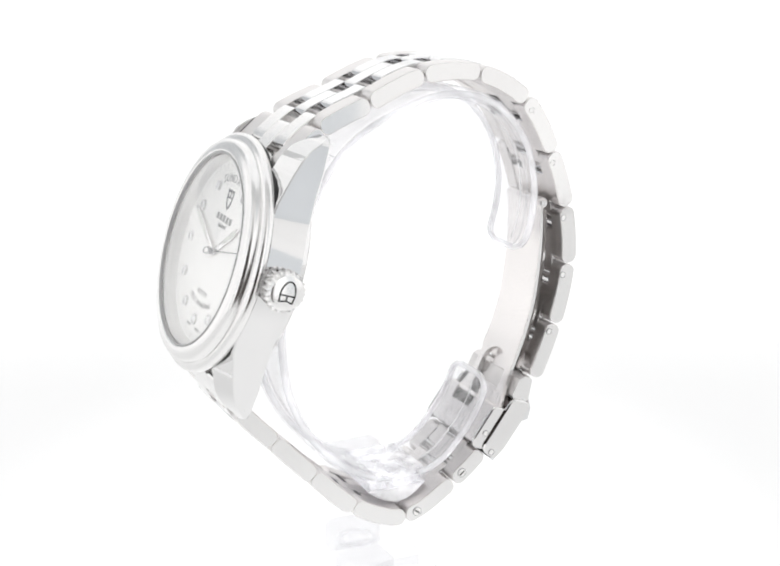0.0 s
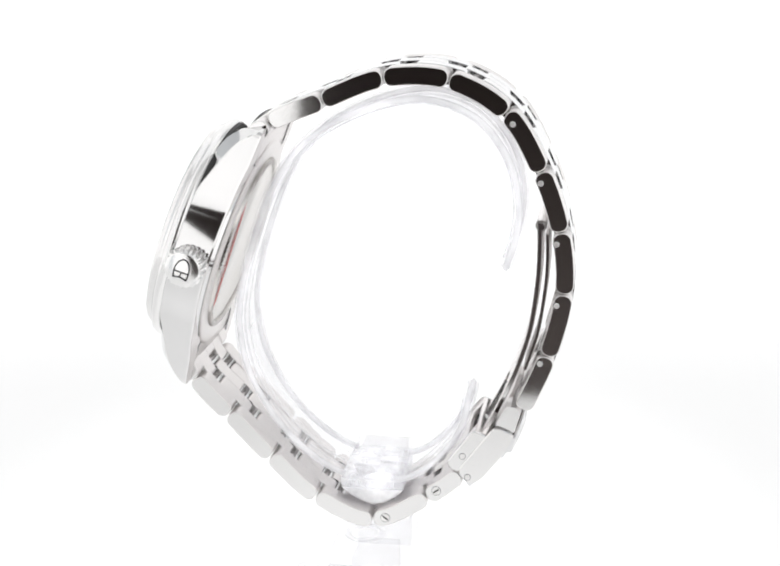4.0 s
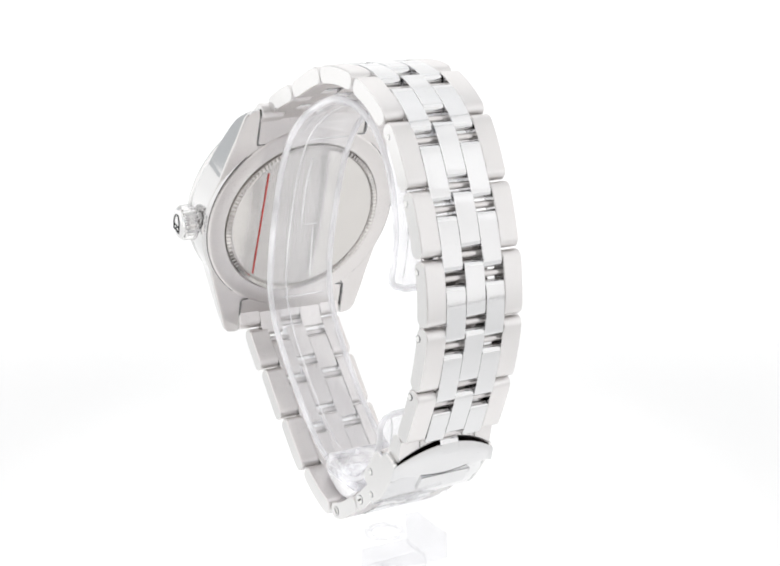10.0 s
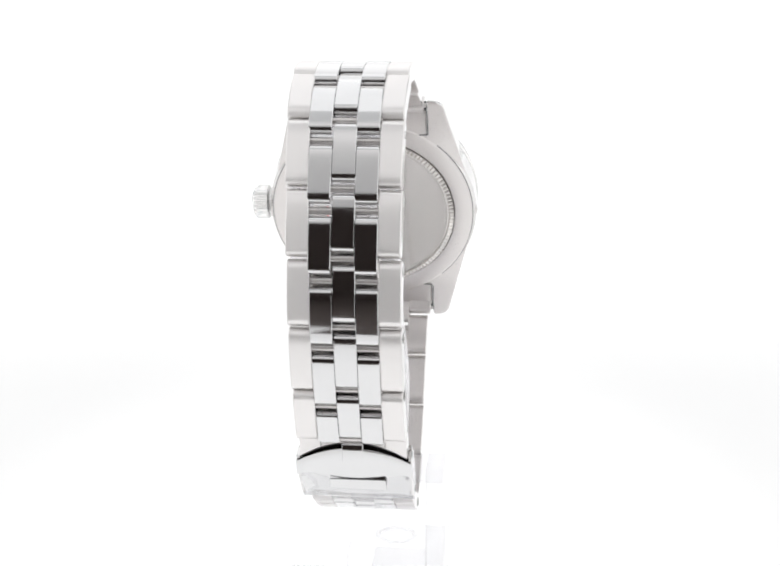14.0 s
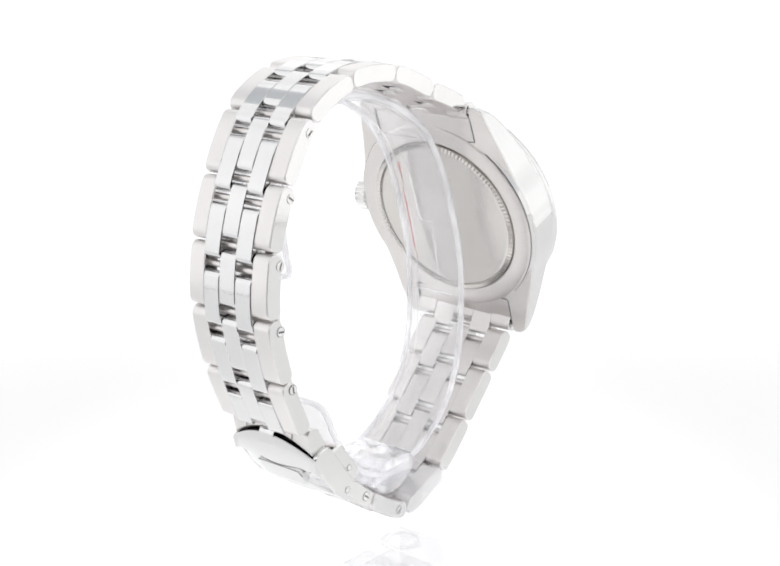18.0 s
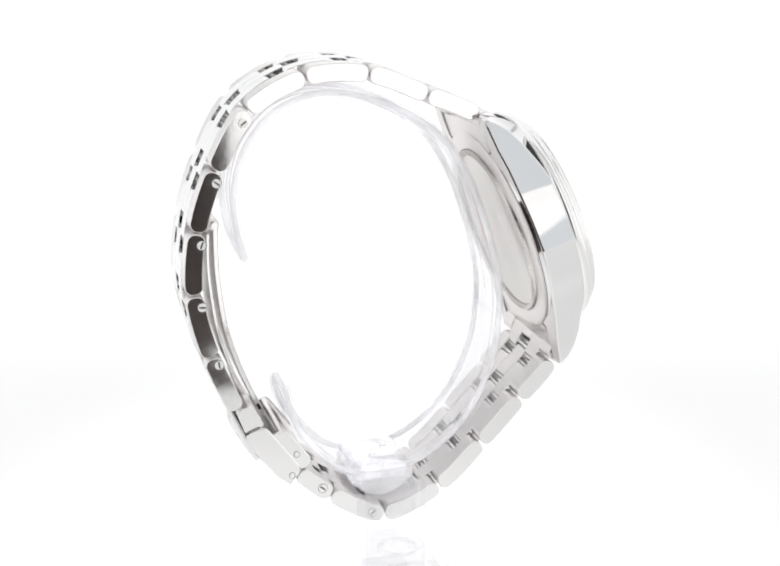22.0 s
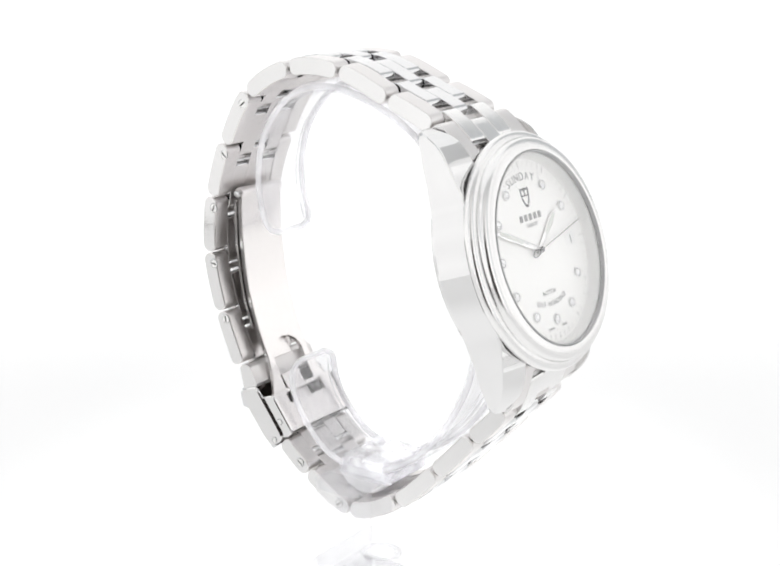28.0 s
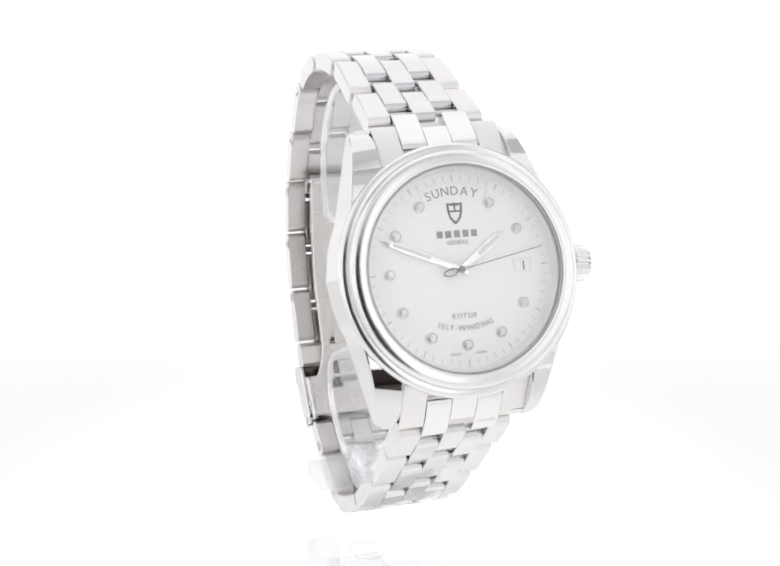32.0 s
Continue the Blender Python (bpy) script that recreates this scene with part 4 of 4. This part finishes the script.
# ---------------------------------------------------------------- the clear stand
def build_stand():
    stand = thing("watch_stand", "clear acrylic C-shaped watch stand on a block foot", "stand", (0, 0, 0))
    pts = [(24.6, 75.6), (26.4, 81.5), (26.8, 88.5), (24.5, 96.5), (18.6, 103.2), (9.6, 106.0), (-0.8, 103.9), (-10.7, 98.3), (-16.9, 90.0), (-21.0, 79.3), (-23.2, 70.6), (-23.7, 63.0), (-21.8, 53.5), (-16.2, 43.6), (-8.0, 36.8), (0.5, 34.4), (8.6, 36.0), (14.9, 42.0), (17.9, 47.7), (18.6, 52.0)]
    P = [Vector((0, *p)) for p in pts]
    P = [P[0] * 2 - P[1]] + P + [P[-1] * 2 - P[-2]]
    line = []
    for i in range(1, len(P) - 2):
        for k in range(8):
            t = k / 8
            a, b, c, d = P[i - 1], P[i], P[i + 1], P[i + 2]
            line.append(0.5 * ((2 * b) + (c - a) * t + (2 * a - 5 * b + 4 * c - d) * t * t + (3 * b - a - 3 * c + d) * t ** 3))
    line.append(P[-2])
    bm = bmesh.new()
    W, T = 6.35, 2.0
    sect = [(-W, -0.2), (-W + 0.3, 0.0), (W - 0.3, 0.0), (W, -0.2), (W, -T + 0.3), (W - 0.3, -T), (W - 1.0, -T), (W - 1.3, -T + 0.5), (-W + 1.3, -T + 0.5), (-W + 1.0, -T), (-W + 0.3, -T), (-W, -T + 0.3)]
    run = [0.0]
    for p, q in zip(line, line[1:]):
        run.append(run[-1] + (q - p).length)

    def narrowed(d):
        return 1.0 if d >= 3.0 else (W - 3.0 + sqrt(9.0 - (3.0 - d) ** 2)) / W
    def lean(z):
        """The cuff leans a little towards the crown."""
        u = min(1.0, max(0.0, (z - 40.0) / 26.0))
        return 2.5 * u * u * (3 - 2 * u)
    loops, edge_a, edge_b = [], [], []
    for i, p in enumerate(line):
        d = (line[min(i + 1, len(line) - 1)] - line[max(i - 1, 0)]).normalized()
        nrm = Vector((0, d.z, -d.y))
        if nrm.dot(p - Vector((0, 2, 70))) < 0:
            nrm = -nrm
        k = narrowed(min(run[i], run[-1] - run[i]))
        loops.append([bm.verts.new((x * k + lean(p.z), p.y + nrm.y * h, p.z + nrm.z * h)) for x, h in sect])
        c = p - nrm * (T / 2)
        edge_a.append(Vector((W * k + lean(p.z), c.y, c.z)))
        edge_b.append(Vector((-W * k + lean(p.z), c.y, c.z)))
    keep = [not (-4.9 < p.y < 5.5 and p.z < 44) for p in line]
    first = keep.index(False)
    last = len(keep) - 1 - keep[::-1].index(False)
    for name, i0, i1, label in (("cuff_arm", 0, first + 1, "long curved clear arm of the cuff"), ("cuff_arm", last, len(line), "short curved clear arm of the cuff")):
        arm_bm = bmesh.new()
        arm = [[arm_bm.verts.new(v.co) for v in loop] for loop in loops[i0:i1]]
        for p, q in zip(arm, arm[1:]):
            for k in range(len(sect)):
                arm_bm.faces.new((p[k], p[(k + 1) % len(sect)], q[(k + 1) % len(sect)], q[k]))
        arm_bm.faces.new(arm[0])
        arm_bm.faces.new(arm[-1][::-1])
        ob = part(name, arm_bm, CUFF_ACRYLIC, stand, label, 30)
        ea, eb = edge_a[i0:i1], edge_b[i0:i1]
        path = ea[::-1] + eb if i0 == 0 else ea + eb[::-1]
        edge = bmesh.new()
        add_tube(edge, path, 0.55, 8)
        part("arm_edge", edge, EDGE_GLEAM, ob, "rounded edge of the acrylic cuff with a white gleam painted in", 60)

        def on_arm(i, x):
            i = min(max(i, i0), i1 - 1)
            c = (edge_a[i] + edge_b[i]) / 2
            d = (line[min(i + 1, len(line) - 1)] - line[max(i - 1, 0)]).normalized()
            nrm = Vector((0, d.z, -d.y))
            if nrm.dot(line[i] - Vector((0, 2, 70))) < 0:
                nrm = -nrm
            return c + Vector((x, 0, 0)) - nrm * (T / 2 + 0.05)
        marks = [[(i, 3.4) for i in range(i0 + 2, i1 - 1, 2)]]
        if i0 == 0:
            marks += [[(i, 1.2) for i in range(62, 73)] + [(73, 0.6), (73, -2.2)], [(74, -1.4)] + [(i, -1.6) for i in range(75, 85)], [(88, -4.4), (88, 4.4)], [(58, -4.6), (58, 4.6)]]
        for stroke in marks:
            rib = bmesh.new()
            add_tube(rib, [on_arm(i, x) for i, x in stroke], 0.13, 6)
            part("moulded_line", rib, EDGE_GLEAM, ob, "faint moulded line in the acrylic", 60)
    bm.free()
    bm = bmesh.new()
    # upper clear part with two steps, frosted rounded underside, and a low neck to the upright
    prof = [(-5.0, 36.6), (-5.0, 35.5), (-5.5, 35.2), (-5.5, 33.4), (6.0, 33.4), (6.0, 35.2), (5.6, 35.5), (5.6, 36.6), (5.2, 37.0), (-4.6, 37.0)]
    add_prism(bm, prof, -6.0, 6.0, 0.25)
    block = part("block", bm, BLOCK_ACRYLIC, stand, "clear stepped acrylic block under the cuff")
    for z in (33.7, 35.2):
        for x in (-6.05, 6.05):
            bm = bmesh.new()
            add_tube(bm, [(x, -5.2, z), (x, 5.7, z)], 0.16, 8)
            part("ridge", bm, EDGE_GLEAM, block, "moulded ridge with a white gleam painted in")
    bm = bmesh.new()
    under = [(-5.4, 33.38), (-5.0, 32.9), (-3.6, 31.9), (-1.8, 30.9), (0.4, 30.35), (2.4, 30.7), (4.2, 31.7), (5.4, 32.8), (5.9, 33.38)]
    add_prism(bm, under, -6.0, 6.0, 0.35)
    part("underside", bm, FROSTED, block, "bright rounded underside of the block")
    bm = bmesh.new()
    add_box(bm, -14.3, -6.02, -4.2, 4.2, 33.2, 35.8, 0.5)
    part("neck", bm, ACRYLIC, block, "clear neck from block to upright")
    bm = bmesh.new()
    add_box(bm, -14.4, -11.2, -5.6, 4.9, 14.0, 35.9, 0.4)
    upright = part("upright", bm, ACRYLIC, stand, "clear upright beside the bracelet")
    bm = bmesh.new()
    add_box(bm, -15.5, 3.5, -8.5, 6.0, 15.5, 19.0, 0.4)
    base = part("base_plate", bm, ACRYLIC, stand, "clear plate under the bracelet")
    bm = bmesh.new()
    add_lathe(bm, [(3.9, 0.0), (3.9, 0.25), (3.4, 0.35), (2.9, 0.35), (2.7, 0.0)], 40, "x", None, True)
    bmesh.ops.transform(bm, matrix=Matrix.Translation((-5.2, -3.0, 19.0)) @ Matrix.Rotation(radians(-90), 4, "Y"), verts=bm.verts[:])
    part("seat_ring", bm, ACRYLIC, stand, "round raised seat on the plate")
    bm = bmesh.new()
    add_box(bm, -11.0, -1.0, -5.0, 3.0, 3.5, 15.6, 0.4)
    part("stem", bm, ACRYLIC, stand, "clear stem")
    bm = bmesh.new()
    add_box(bm, -22, 18, -20, 20, 0.0, 3.6, 0.6)
    part("foot", bm, ACRYLIC, stand, "clear flat foot on the paper")
    for ob in stand.children_recursive:
        ob.visible_shadow = False
        if ob.data.materials[0] == ACRYLIC and ob != block:
            ob.data.materials.append(EDGE_GLEAM)
            for f in ob.data.polygons:
                n = [abs(c) for c in f.normal]
                f.material_index = 1 if max(n) < 0.95 else 0
    return stand


build_tent()
WATCH = build_watch()
STAND = build_stand()


def motions():
    """Watch and stand turn evenly, clockwise from above, about the upright axis."""
    def turned(t, z):
        return Matrix.Translation((0, 0, z)) @ Matrix.Rotation(radians(294.94 - 8.622 * t), 4, "Z")
    times = [float(i) for i in range(0, 33)]
    walk(WATCH, [(t, turned(t, 0.026)) for t in times])
    walk(STAND, [(t, turned(t, 0.0)) for t in times])


motions()
